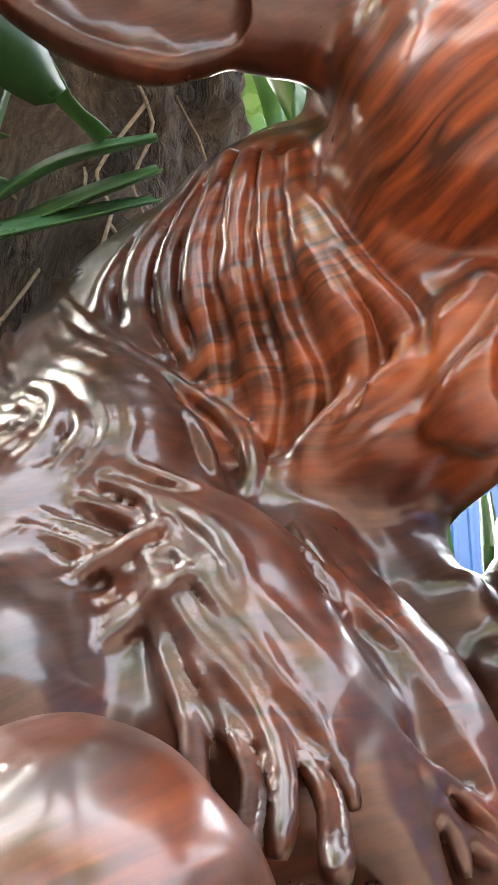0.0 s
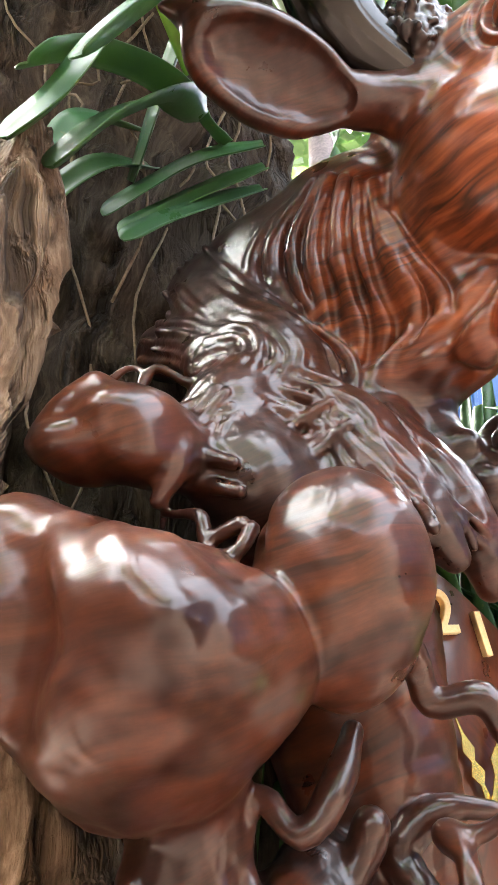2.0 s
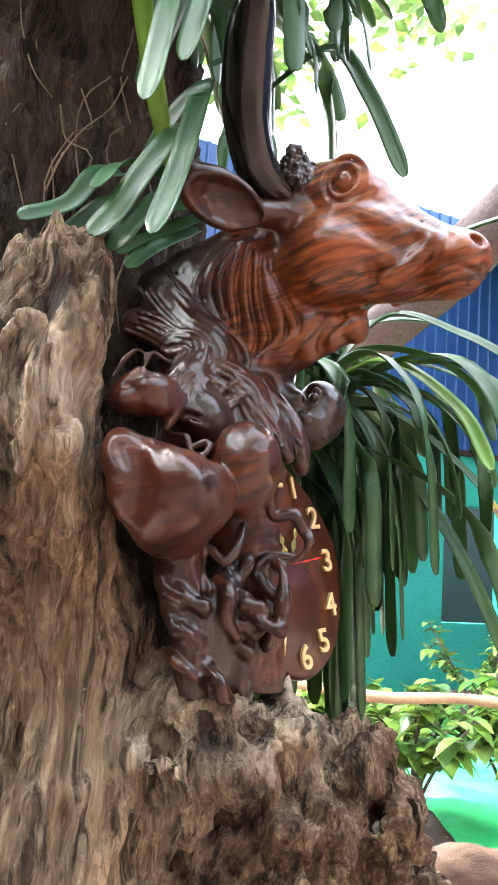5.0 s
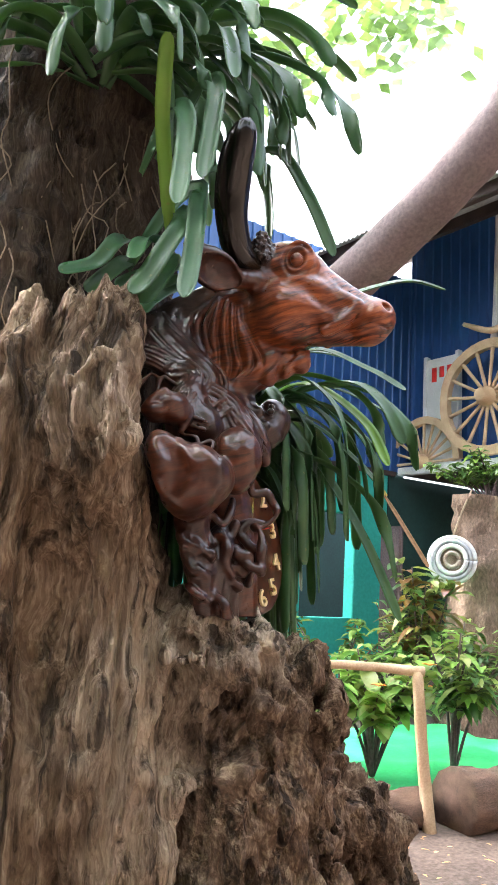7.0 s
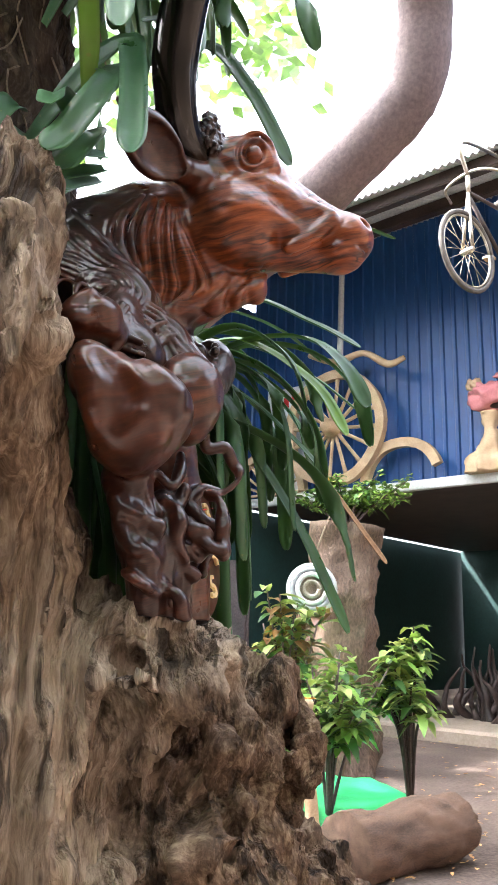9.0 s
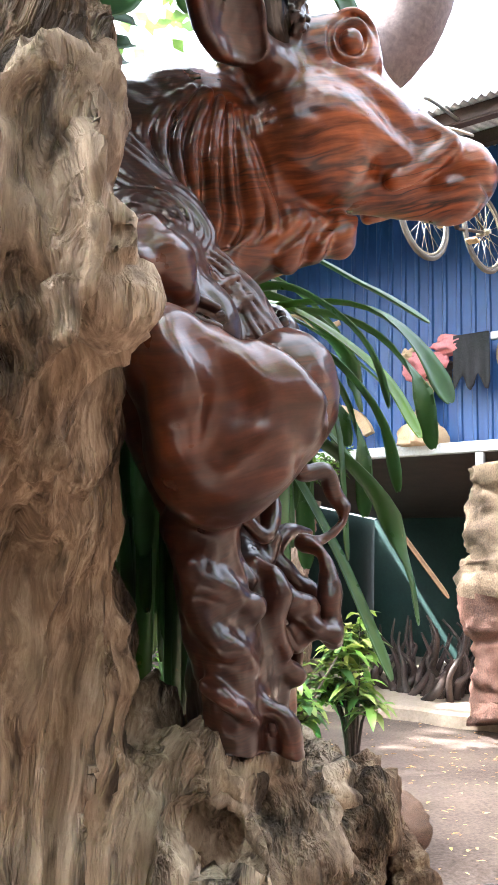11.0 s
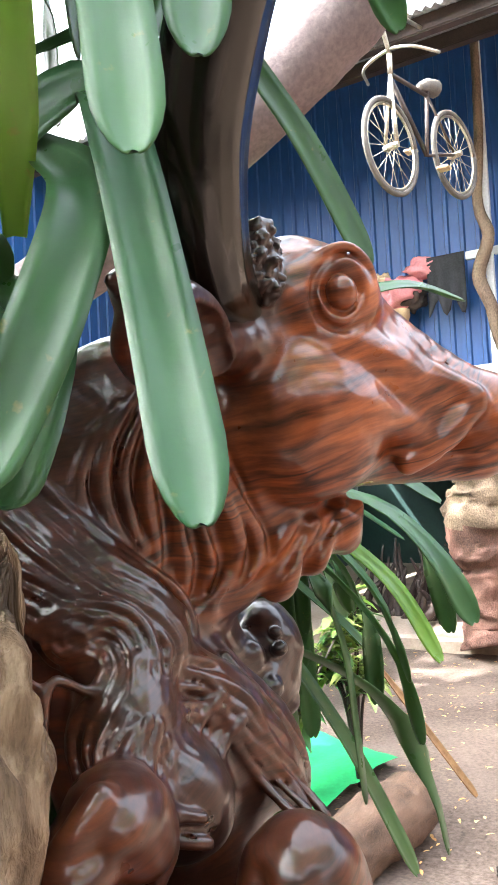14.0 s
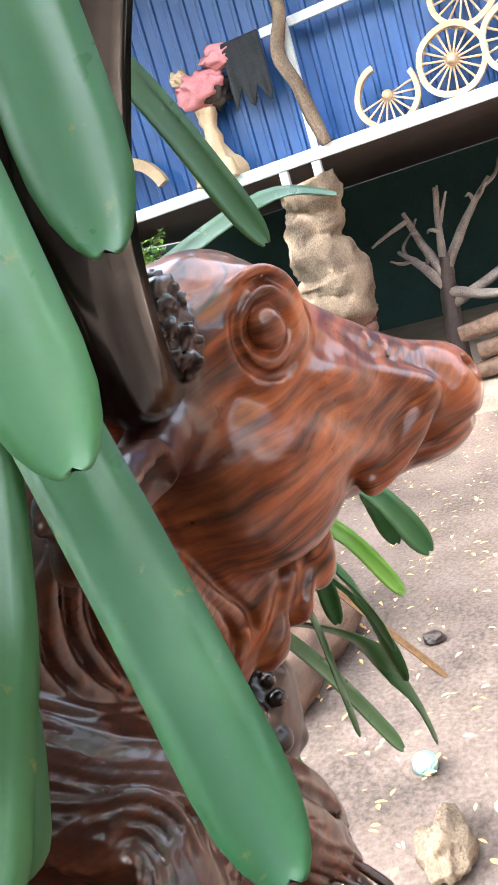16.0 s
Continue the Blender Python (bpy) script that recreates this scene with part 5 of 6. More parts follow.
leaf(near_plant, [(-0.16, 0.50, 2.42), (-0.12, 0.42, 2.45), (-0.10, 0.38, 2.40), (-0.12, 0.36, 2.30), (-0.17, 0.36, 2.25)], 0.02, LOOK1, LEAF)


def crown_plant(name_label, centre, count, length, seed, spread=(0, 360), lift=(0.1, 0.9), width=(0.032, 0.046), materials=None, droop=1.0):
    rng = random.Random(seed)
    top = thing("orchid_plant", name_label, "plant", "plants on the tree", centre)
    for _ in range(count):
        a, up, ln = radians(rng.uniform(*spread)), rng.uniform(*lift), length * rng.uniform(0.6, 1.15)
        way = Vector((math.cos(a), math.sin(a), 0))
        p = Vector(centre) + way * 0.02 + Vector((rng.uniform(-0.06, 0.06), rng.uniform(-0.06, 0.06), rng.uniform(-0.08, 0.08)))
        rows, step = [tuple(p)], ln / 5
        tilt = up
        for _ in range(5):
            p = p + (way * math.cos(tilt) + Vector((0, 0, math.sin(tilt)))) * step
            tilt = max(tilt - droop * rng.uniform(0.25, 0.6), -1.5)
            rows.append(tuple(p))
        face = (-way * math.sin(0.4) + Vector((rng.uniform(-0.3, 0.3), rng.uniform(-0.3, 0.3), 1.0)))
        leaf(top, rows, rng.uniform(*width), face, rng.choice(materials or [LEAF, LEAF, LEAF, LEAF_PALE]), steps=3)
    return top


crown_plant("dense clump of dark strap leaves high on the trunk", (-0.35, 0.62, 2.62), 42, 0.50, 3, (150, 390), (-0.2, 1.0))
crown_plant("clump of strap leaves arching out from the trunk", (-0.12, 0.72, 2.72), 40, 0.62, 7, (-120, 60), (0.0, 1.2))
crown_plant("hanging clump of strap leaves behind the carving", (0.30, 0.80, 1.86), 44, 0.62, 12, (-95, 40), (-0.6, 0.6), (0.028, 0.04), [LEAF])
crown_plant("clump of long leaves drooping behind the clock", (0.22, 0.78, 1.72), 34, 0.60, 14, (-110, 30), (-1.1, -0.1), (0.028, 0.04), [LEAF])
crown_plant("straight hanging strap leaves between the stump and the carving", (0.30, 0.82, 1.95), 26, 0.66, 31, (-140, 40), (-1.55, -1.1), (0.028, 0.042), [LEAF], droop=0.3)
crown_plant("dark strap leaves hanging close to the trunk", (0.02, 0.74, 1.80), 20, 0.55, 32, (-180, 0), (-1.55, -1.0), (0.026, 0.04), [LEAF], droop=0.3)
crown_plant("long dark leaves hanging straight behind the carving", (0.15, 0.80, 1.88), 24, 0.72, 33, (0, 360), (-1.57, -1.4), (0.028, 0.042), [LEAF], droop=0.2)
side_plant = thing("orchid_plant", "strap-leaved plant with one scorched yellow and brown tip", "plant", "plants on the tree", (0.32, 0.78, 1.85))
UPF = (-0.3, -0.4, 0.85)
leaf(side_plant, [(0.30, 0.76, 1.80), (0.45, 0.68, 1.80), (0.56, 0.60, 1.70), (0.62, 0.551, 1.621)], 0.026, UPF, LEAF, notch=False)
leaf(side_plant, [(0.61, 0.558, 1.632), (0.618, 0.548, 1.612), (0.626, 0.538, 1.592)], 0.022, UPF, LEAF_YELLOW, notch=False)
leaf(side_plant, [(0.624, 0.54, 1.597), (0.64, 0.48, 1.51), (0.651, 0.393, 1.394)], 0.015, UPF, LEAF_DRY, notch=False)
leaf(side_plant, [(0.30, 0.76, 1.75), (0.45, 0.70, 1.72), (0.58, 0.60, 1.50), (0.667, 0.508, 1.24)], 0.036, UPF, LEAF)
leaf(side_plant, [(0.30, 0.76, 1.82), (0.45, 0.68, 1.92), (0.62, 0.60, 1.88), (0.756, 0.532, 1.797)], 0.022, UPF, LEAF_PALE)
leaf(side_plant, [(0.30, 0.76, 1.85), (0.38, 0.62, 2.0), (0.48, 0.48, 1.94), (0.53, 0.38, 1.87)], 0.034, UPF, LEAF)
leaf(side_plant, [(0.30, 0.76, 1.85), (0.38, 0.62, 1.90), (0.44, 0.45, 1.78), (0.46, 0.37, 1.65)], 0.034, UPF, LEAF_BRIGHT)
leaf(side_plant, [(0.32, 0.78, 1.98), (0.52, 0.78, 2.06), (0.72, 0.76, 2.06), (0.871, 0.736, 2.008)], 0.03, UPF, LEAF_PALE)
leaf(side_plant, [(0.25, 0.76, 2.05), (0.42, 0.6, 2.15), (0.58, 0.45, 2.22), (0.68, 0.37, 2.2)], 0.038, UPF, LEAF)
leaf(side_plant, [(0.10, 0.75, 2.5), (0.16, 0.55, 2.52), (0.18, 0.42, 2.35), (0.212, 0.337, 2.155)], 0.032, LOOK1, LEAF)

# pale limb of the yard tree
limb_tree = thing("tree", "yard tree with a smooth pale leaning limb", "tree", place=(1.2, 4.2, GROUND))
for rows in ([(1.2, 4.2, 0.05, 0.26), (1.25, 4.0, 1.2, 0.22), (1.55, 3.2, 2.35, 0.18), (1.84, 2.2, 2.95, 0.145), (1.90, 1.55, 3.28, 0.13), (1.92, 1.2, 3.49, 0.13), (1.93, 0.99, 3.66, 0.13), (1.86, 0.88, 3.92, 0.125), (1.7, 0.8, 4.3, 0.12), (1.6, 0.8, 5.4, 0.11)],):
    ob = tube("limb", rows, LIMBBARK, limb_tree, rough=0.03, sides=18, steps=8)
    ob.matrix_parent_inverse = Matrix.Translation((-1.2, -4.2, -GROUND))
# leaf clumps added above the view so their shadow darkens the open ground
rng = np.random.default_rng(15)
cards = []
for k in range(85):
    c = np.array((1.2, 5.9, 7.8)) + rng.normal(0, 1, 3) * (1.5, 1.2, 0.45)
    for j in range(60):
        p, a = c + rng.normal(0, 0.35, 3), rng.uniform(0, 6.28)
        d = np.array((math.cos(a), math.sin(a), rng.uniform(-0.5, 0.4)))
        e = np.cross(d, (0.1, 0.2, 1.0))
        e /= np.linalg.norm(e)
        ln, wd = rng.uniform(0.14, 0.26), rng.uniform(0.05, 0.09)
        cards.append((np.array([p, p + d * ln * 0.5 + e * wd, p + d * ln - (0, 0, 0.04), p + d * ln * 0.5 - e * wd]), [(0, 1, 2, 3)]))
ob = finish("crown", mesh_of("crown", *join_data(cards)), LEAF, limb_tree)
ob.matrix_parent_inverse = Matrix.Translation((-1.2, -4.2, -GROUND))
# bough added to hold up those clumps
ob = tube("bough", [(1.25, 4.0, 1.2, 0.2), (1.15, 4.5, 3.5, 0.16), (1.2, 5.0, 5.8, 0.12), (1.2, 5.5, 7.6, 0.06)], LIMBBARK, limb_tree, rough=0.03, sides=14)
ob.matrix_parent_inverse = Matrix.Translation((-1.2, -4.2, -GROUND))


# ---- things on and before the shed ----
def to_parent(ob, parent):
    ob.parent = parent
    ob.matrix_parent_inverse = Matrix.Translation(-parent.location)
    return ob


def arc_rim(centre, r, width, depth, start, stop, plane=((0, 1, 0), (0, 0, 1)), steps=40, seed=0):
    """A flat wooden felloe ring or piece of one; the two plane vectors span it."""
    ex, ey = (np.array(v, float) for v in plane)
    ez = np.cross(ex, ey)
    rng = np.random.default_rng(seed)
    verts, faces = [], []
    full = abs(stop - start) > 6.28
    n = steps if full else steps + 1
    for i in range(n):
        a = start + (stop - start) * i / steps
        k = 1 + 0.012 * math.sin(5 * a + seed) + rng.uniform(-0.004, 0.004)
        for rr, zz in ((r * k, -depth / 2), (r * k, depth / 2), ((r - width) * k, depth / 2), ((r - width) * k, -depth / 2)):
            verts.append(np.array(centre) + rr * (math.cos(a) * ex + math.sin(a) * ey) + zz * ez)
    for i in range(n if full else n - 1):
        j = (i + 1) % n
        for c in range(4):
            d = (c + 1) % 4
            faces.append((4 * i + c, 4 * j + c, 4 * j + d, 4 * i + d))
    if not full:
        faces += [(0, 1, 2, 3), (4 * n - 1, 4 * n - 2, 4 * n - 3, 4 * n - 4)]
    return verts, faces


def cart_wheel(centre, r, spokes, start=0.0, stop=2 * math.pi, label="", turn=0.0, material=None):
    top = thing("cart_wheel", label, "wheel", "wheels on the loft", tuple(centre))
    mat = material or TIMBER
    c = np.array(centre, float)
    to_parent(finish("rim", mesh_of("rim", *arc_rim(c, r, r * 0.16, 0.09, start, stop, seed=int(r * 100))), mat, smooth=False), top)
    to_parent(tube("hub", [(c[0] - r * 0.26, c[1], c[2], r * 0.10), (c[0] - r * 0.2, c[1], c[2], r * 0.13), (c[0] - 0.02, c[1], c[2], r * 0.17), (c[0] + 0.1, c[1], c[2], r * 0.13)], mat, sides=16), top)
    for n in range(spokes):
        a = turn + 2 * math.pi * n / spokes
        if not (start - 0.01 <= a <= stop + 0.01 or start <= a - 2 * math.pi <= stop):
            continue
        d = np.array((0, math.cos(a), math.sin(a)))
        p, q = c + d * r * 0.12, c + d * r * 0.87
        to_parent(tube("spoke", [(*p, r * 0.035), (*((p + q) / 2), r * 0.03), (*q, r * 0.038)], mat, sides=8, steps=2), top)
    return top


WX = FRONT + 0.02
cart_wheel((WX - 0.1, 4.91, 3.72), 0.74, 16, label="large pale wooden cart wheel standing on the loft deck", turn=0.1)
cart_wheel((WX, 6.03, 3.0), 0.62, 20, 0.0, math.pi, "half of a pale wooden cart wheel on the deck")
cart_wheel((WX, 1.23, 3.16), 0.29, 18, 2.6, 2 * math.pi + 1.3, "broken small cart wheel with missing rim piece", 0.1)
cart_wheel((WX, 0.64, 3.25), 0.30, 18, label="small pale wooden cart wheel on the loft deck", turn=0.2)
cart_wheel((WX + 0.05, 0.45, 3.74), 0.29, 16, label="small pale wheel resting on the wheels below", turn=0.3)
cart_wheel((WX - 0.03, 0.10, 3.25), 0.30, 16, label="small pale wooden cart wheel beside the others", turn=0.15)
rim_piece = finish("rim_piece", mesh_of("rim_piece", *arc_rim((WX, 4.02, 2.93), 0.56, 0.11, 0.09, 2.75, 0.15 + 0.0, seed=3)), TIMBER, smooth=False)
tagged(rim_piece, "curved pale felloe piece leaning on the deck", "wheel part")
yoke = tube("yoke", [(WX - 0.12, 5.28, 4.74, 0.03), (WX - 0.14, 4.85, 4.56, 0.045), (WX - 0.12, 4.45, 4.60, 0.04), (WX - 0.14, 4.1, 4.38, 0.045), (WX - 0.12, 3.88, 4.42, 0.03)], TIMBER, rough=0.06)
tagged(yoke, "curved wooden ox yoke resting on the wheel", "yoke")
tagged(tube("yoke_post", [(WX - 0.06, 4.86, 4.45, 0.05), (WX - 0.05, 4.84, 4.8, 0.04), (WX - 0.05, 4.80, 6.3, 0.035)], WHITEPAINT, sides=10), "slim pale post behind the wheel", "post", kind="structure")

panel = thing("door", "whitewashed loft door with red marks", "door", place=(WX + 0.12, 5.8, DECK))
bm = bmesh.new()
box(bm, (WX + 0.09, 5.55, DECK), (WX + 0.14, 6.1, 4.45), 0.006)
to_parent(part("leaf_board", bm, WHITEPAINT, smooth=False), panel)
for lo, hi in (((WX + 0.075, 5.52, DECK), (WX + 0.16, 5.58, 4.5)), ((WX + 0.075, 6.07, DECK), (WX + 0.16, 6.13, 4.5))):
    bm = bmesh.new()
    box(bm, lo, hi, 0.006)
    to_parent(part("door_frame", bm, WHITEPAINT, smooth=False), panel)
for n in range(3):
    bm = bmesh.new()
    box(bm, (WX + 0.082, 5.64 + 0.13 * n, 4.12 + 0.05 * (n % 2)), (WX + 0.088, 5.72 + 0.13 * n, 4.32))
    to_parent(part("red_mark", bm, REDPAINT, smooth=False), panel)

# posts, pillar, railing
for y in (2.0, 2.33):
    slab_thing("post", (WX - 0.05, y - 0.04, 2.60), (WX + 0.03, y + 0.04, DECK - 0.115), WHITEPAINT, "short white steel post under the deck beam", "post", 0.004)
slab_thing("post_tall", (WX - 0.06, 1.93, DECK + 0.002), (WX + 0.0, 2.0, 6.2), WHITEPAINT, "tall white post carrying the roof", "post", 0.004)
slab_thing("rail", (WX - 0.03, -2.0, 4.0), (WX + 0.02, 1.925, 4.08), WHITEPAINT, "white rail along the loft", "rail", 0.004)
slab_thing("rail_stub", (WX - 0.03, 2.005, 4.0), (WX + 0.02, 2.2, 4.08), WHITEPAINT, "white rail end beside the post", "rail", 0.004)
tagged(tube("twisted_branch", [(WX - 0.10, 1.96, 6.1, 0.04), (WX - 0.11, 1.97, 5.2, 0.045), (WX - 0.12, 2.02, 4.5, 0.05), (WX - 0.16, 1.93, 4.15, 0.06), (WX - 0.14, 2.05, 3.8, 0.065), (WX - 0.17, 1.95, 3.5, 0.06), (WX - 0.12, 1.90, 3.2, 0.065), (WX - 0.10, 1.84, 2.94, 0.05)], PALEBARK, rough=0.05, sides=12, steps=8), "pale twisted branch winding down the post", "branch")


def bark_pillar():
    rows, n = [], 26
    pts = [(WX - 0.12 + 0.02 * math.sin(k * 0.9), 2.13 + 0.03 * math.sin(k * 0.7), 0.28 + 2.4 * k / n, 0.30 - 0.06 * math.sin(k * 0.35) + 0.02 * math.sin(k * 2.1)) for k in range(n + 1)]
    v, f = tube_data(pts, steps=3, sides=40)
    quads = np.array([q for q in f if len(q) == 4])
    nr = vertex_normals(v, quads)
    v = v + nr * (0.035 * fbm(v * (6, 6, 9), 3, 91) + 0.05 * (0.6 - np.abs(fbm(v * (17, 17, 30), 4, 92))))[:, None]
    split = int(len(v) * 0.48)
    top = thing("pillar", "tree-trunk pillar, reddish knobbly below and pale flaking bark above", "pillar", place=(WX - 0.1, 2.13, SLABTOP))
    lowf = [q for q in f if max(q) < split]
    highf = [q for q in f if max(q) >= split]
    to_parent(finish("lower_trunk", mesh_of("lower_trunk", v, lowf), REDBARK), top)
    to_parent(finish("upper_trunk", mesh_of("upper_trunk", v, highf), PALEBARK), top)


bark_pillar()

# root pedestal with cloth
ped = thing("root_pedestal", "pale carved root stand draped with a pink cloth", "stand", place=(WX - 0.02, 2.94, DECK))
v, f = tube_data([(WX, 2.94, DECK - 0.01, 0.24), (WX, 2.94, 3.08, 0.22), (WX, 2.93, 3.2, 0.13), (WX, 2.92, 3.45, 0.075), (WX, 2.92, 3.62, 0.10)], steps=8, sides=28)
q = np.array([k for k in f if len(k) == 4])
v = v + vertex_normals(v, q) * (0.045 * np.sin(np.arctan2(v[:, 2] * 0 + v[:, 0] - WX, v[:, 1] - 2.94) * 7) * np.clip((3.35 - v[:, 2]) * 3, 0, 1) + 0.02 * fbm(v * 14, 3, 95))[:, None]
to_parent(finish("root_stand", mesh_of("root_stand", v, f), TIMBER), ped)


def draped(name, centre, radii, material, seed, parent):
    bm = bmesh.new()
    bmesh.ops.create_icosphere(bm, subdivisions=4, radius=1.0)
    for w in bm.verts:
        c = np.array(w.co)
        k = 1 + 0.35 * fbm((c * 2.1 + seed)[None], 3, seed)[0]
        w.co = Vector(np.array(centre) + c * np.array(radii) * k)
    return to_parent(part(name, bm, material), parent)


draped("pink_cloth", (WX, 2.90, 3.80), (0.15, 0.25, 0.16), PINK, 3, ped)
draped("cloth_peak", (WX, 2.66, 4.0), (0.10, 0.17, 0.10), PINK, 5, ped)
draped("dark_underside", (WX + 0.06, 2.80, 3.75), (0.12, 0.17, 0.15), DARKWOOD, 6, ped)
draped("wooden_ball", (WX + 0.02, 3.10, 3.95), (0.08, 0.09, 0.08), TIMBER, 7, ped)


def hung_cloth():
    verts, faces = [], []
    n, m = 14, 10
    for i in range(n):
        for j in range(m):
            y, z = 2.20 + 0.38 * i / (n - 1), 4.08 - (0.52 + 0.09 * math.sin(i * 1.1)) * j / (m - 1)
            verts.append((WX - 0.06 + 0.03 * math.sin(i * 1.4) * j / m, y, z))
    for i in range(n - 1):
        for j in range(m - 1):
            a = i * m + j
            faces.append((a, a + 1, a + m + 1, a + m))
    ob = finish("hung_cloth", mesh_of("hung_cloth", verts, faces), BLACKCLOTH)
    mod = ob.modifiers.new("thick", "SOLIDIFY")
    mod.thickness = 0.006
    tagged(ob, "limp black cloth hung over the rail", "cloth")


hung_cloth()


# bicycle hung from the eave
def bicycle():
    fr, re = np.array((4.53, 1.95, 4.22)), np.array((5.45, 1.78, 4.42))
    along = (re - fr) / np.linalg.norm(re - fr)
    up = np.array((0, 0, 1.0)) - along * along[2]
    up /= np.linalg.norm(up)
    cross = np.cross(along, up)
    top = thing("bicycle", "old bicycle with rusty chrome hung under the roof", "bicycle", place=tuple(fr))
    R = 0.33
    for c in (fr, re):
        ring = [(*(c + R * (math.cos(a) * along + math.sin(a) * up)), 0.021) for a in np.linspace(0, 2 * math.pi, 25)]
        wheel = to_parent(tagged(tube("wheel", ring, RUBBER, sides=8, steps=2), "spoked wheel with a worn grey tyre"), top)
        ring = [(*(c + (R - 0.03) * (math.cos(a) * along + math.sin(a) * up)), 0.011) for a in np.linspace(0, 2 * math.pi, 25)]
        tube("rim", ring, STEEL, wheel, sides=6, steps=2)
        tube("hub", [(*(c - cross * 0.06), 0.02), (*c, 0.028), (*(c + cross * 0.06), 0.02)], STEEL, wheel, sides=10)
        for n in range(20):
            a = 2 * math.pi * n / 20
            e = c + (R - 0.035) * (math.cos(a) * along + math.sin(a) * up)
            tube("spoke", [(*(c + cross * 0.03 * (-1) ** n), 0.0025), (*e, 0.0025)], STEEL, wheel, sides=4, steps=1)
    head = fr + up * 0.52 + along * 0.16
    low = (fr + re) / 2 + along * 0.02 - up * 0.03
    seat = low + up * 0.5 + along * 0.17
    for name, a, b, r in (("fork", fr + cross * 0.05, head, 0.014), ("fork", fr - cross * 0.05, head, 0.014), ("head_tube", head, head + up * 0.14 + along * 0.03, 0.02), ("top_tube", head, seat - up * 0.05, 0.016), ("down_tube", head - up * 0.05, low, 0.018), ("seat_tube", low, seat, 0.016), ("chain_stay", low, re, 0.012), ("seat_stay", seat - up * 0.06, re, 0.010)):
        to_parent(tube(name, [(*a, r), (*((a + b) / 2), r), (*b, r)], STEEL if name in ("fork", "head_tube") else DARKWOOD, sides=8, steps=1), top)
    h = head + up * 0.14 + along * 0.03
    to_parent(tube("handlebar", [(*(h + cross * 0.30 + along * 0.16 - up * 0.08), 0.012), (*(h + cross * 0.20 - along * 0.03 - up * 0.03), 0.012), (*(h + up * 0.03), 0.012), (*(h - cross * 0.20 - along * 0.03 - up * 0.03), 0.012), (*(h - cross * 0.30 + along * 0.16 - up * 0.08), 0.012)], STEEL, sides=8), top)
    to_parent(tube("saddle", [(*(seat - along * 0.12), 0.03), (*(seat + up * 0.03), 0.05), (*(seat + along * 0.12 + up * 0.02), 0.07)], RUBBER, sides=10), top)
    to_parent(tube("hanger", [(*h, 0.018), (*(h + up * 0.3), 0.018), (5.35, h[1], 5.46, 0.015)], STEEL, sides=8), top)
    for s in (-1, 1):
        bm = bmesh.new()
        c = low + cross * 0.12 * s - up * 0.1 * s
        box(bm, tuple(c - 0.045), tuple(c + np.array((0.045, 0.045, -0.02))), 0.006)
        to_parent(part("pedal", bm, TIMBER, smooth=False), top)


bicycle()


# dark root furniture in the workshop, driftwood
def root_cluster(name, label, category, centre, size, count, seed, material, thick=0.05, foot=SLABTOP):
    rng = np.random.default_rng(seed)
    top = thing(name, label, category, place=(centre[0], centre[1], foot))
    for n in range(count):
        a = rng.uniform(0, 6.28)
        x, y, z = centre[0] + rng.normal(0, size[0] * 0.35), centre[1] + rng.normal(0, size[1] * 0.35), foot - 0.02
        rows = [(x, y, z, thick * rng.uniform(0.8, 1.2))]
        hgt = size[2] * rng.uniform(0.55, 1.1)
        for k in range(1, 5):
            x, y = x + rng.normal(0, size[0] * 0.13), y + rng.normal(0, size[1] * 0.16)
            rows.append((x, y, foot + hgt * k / 4 + rng.normal(0, 0.03), thick * (1.1 - 0.22 * k) * rng.uniform(0.7, 1.2)))
        to_parent(tube("root", rows, material, rough=0.12, sides=8, steps=4, seed=n), top)
    return top


root_cluster("root_chair", "dark varnished root chair standing on the workshop floor", "chair", (8.3, 3.75, 0), (0.6, 0.5, 0.75), 13, 2, DARKWOOD)
root_cluster("root_chair", "dark varnished root chair with gnarled arms", "chair", (8.1, 3.1, 0), (0.5, 0.55, 0.95), 15, 3, DARKWOOD)
root_cluster("root_table", "low dark table of tangled roots", "table", (8.7, 2.75, 0), (0.6, 0.5, 0.7), 11, 4, DARKWOOD)
def driftwood():
    top = thing("driftwood", "dark upright forked driftwood with pale worn branch tips", "driftwood", place=(8.2, 1.3, SLABTOP))
    rng = np.random.default_rng(6)
    to_parent(tube("trunk", [(8.2, 1.32, SLABTOP - 0.02, 0.13), (8.2, 1.3, 0.8, 0.10), (8.22, 1.27, 1.25, 0.09), (8.2, 1.22, 1.6, 0.07)], DARKWOOD, rough=0.12, sides=12), top)
    for tip in ((1.75, 1.75), (1.15, 2.3), (0.1, 1.75), (0.65, 2.25), (0.35, 1.35), (1.55, 2.15)):
        root = np.array((8.2, 1.27, rng.uniform(1.0, 1.5)))
        end = np.array((8.2 + rng.normal(0, 0.2), *tip))
        mid = (root + end) / 2 + rng.normal(0, 0.07, 3)
        to_parent(tube("branch", [(*root, 0.06), (*mid, 0.045), (*end, 0.022)], DRIFTWOOD, rough=0.15, sides=8, steps=5), top)
        for k in range(3):
            p = mid + (end - mid) * rng.uniform(0.1, 0.8)
            q = p + rng.normal(0, 0.17, 3)
            to_parent(tube("twig", [(*p, 0.026), (*((p + q) / 2 + rng.normal(0, 0.03, 3)), 0.02), (*q, 0.010)], DRIFTWOOD, rough=0.15, sides=6, steps=3), top)


driftwood()
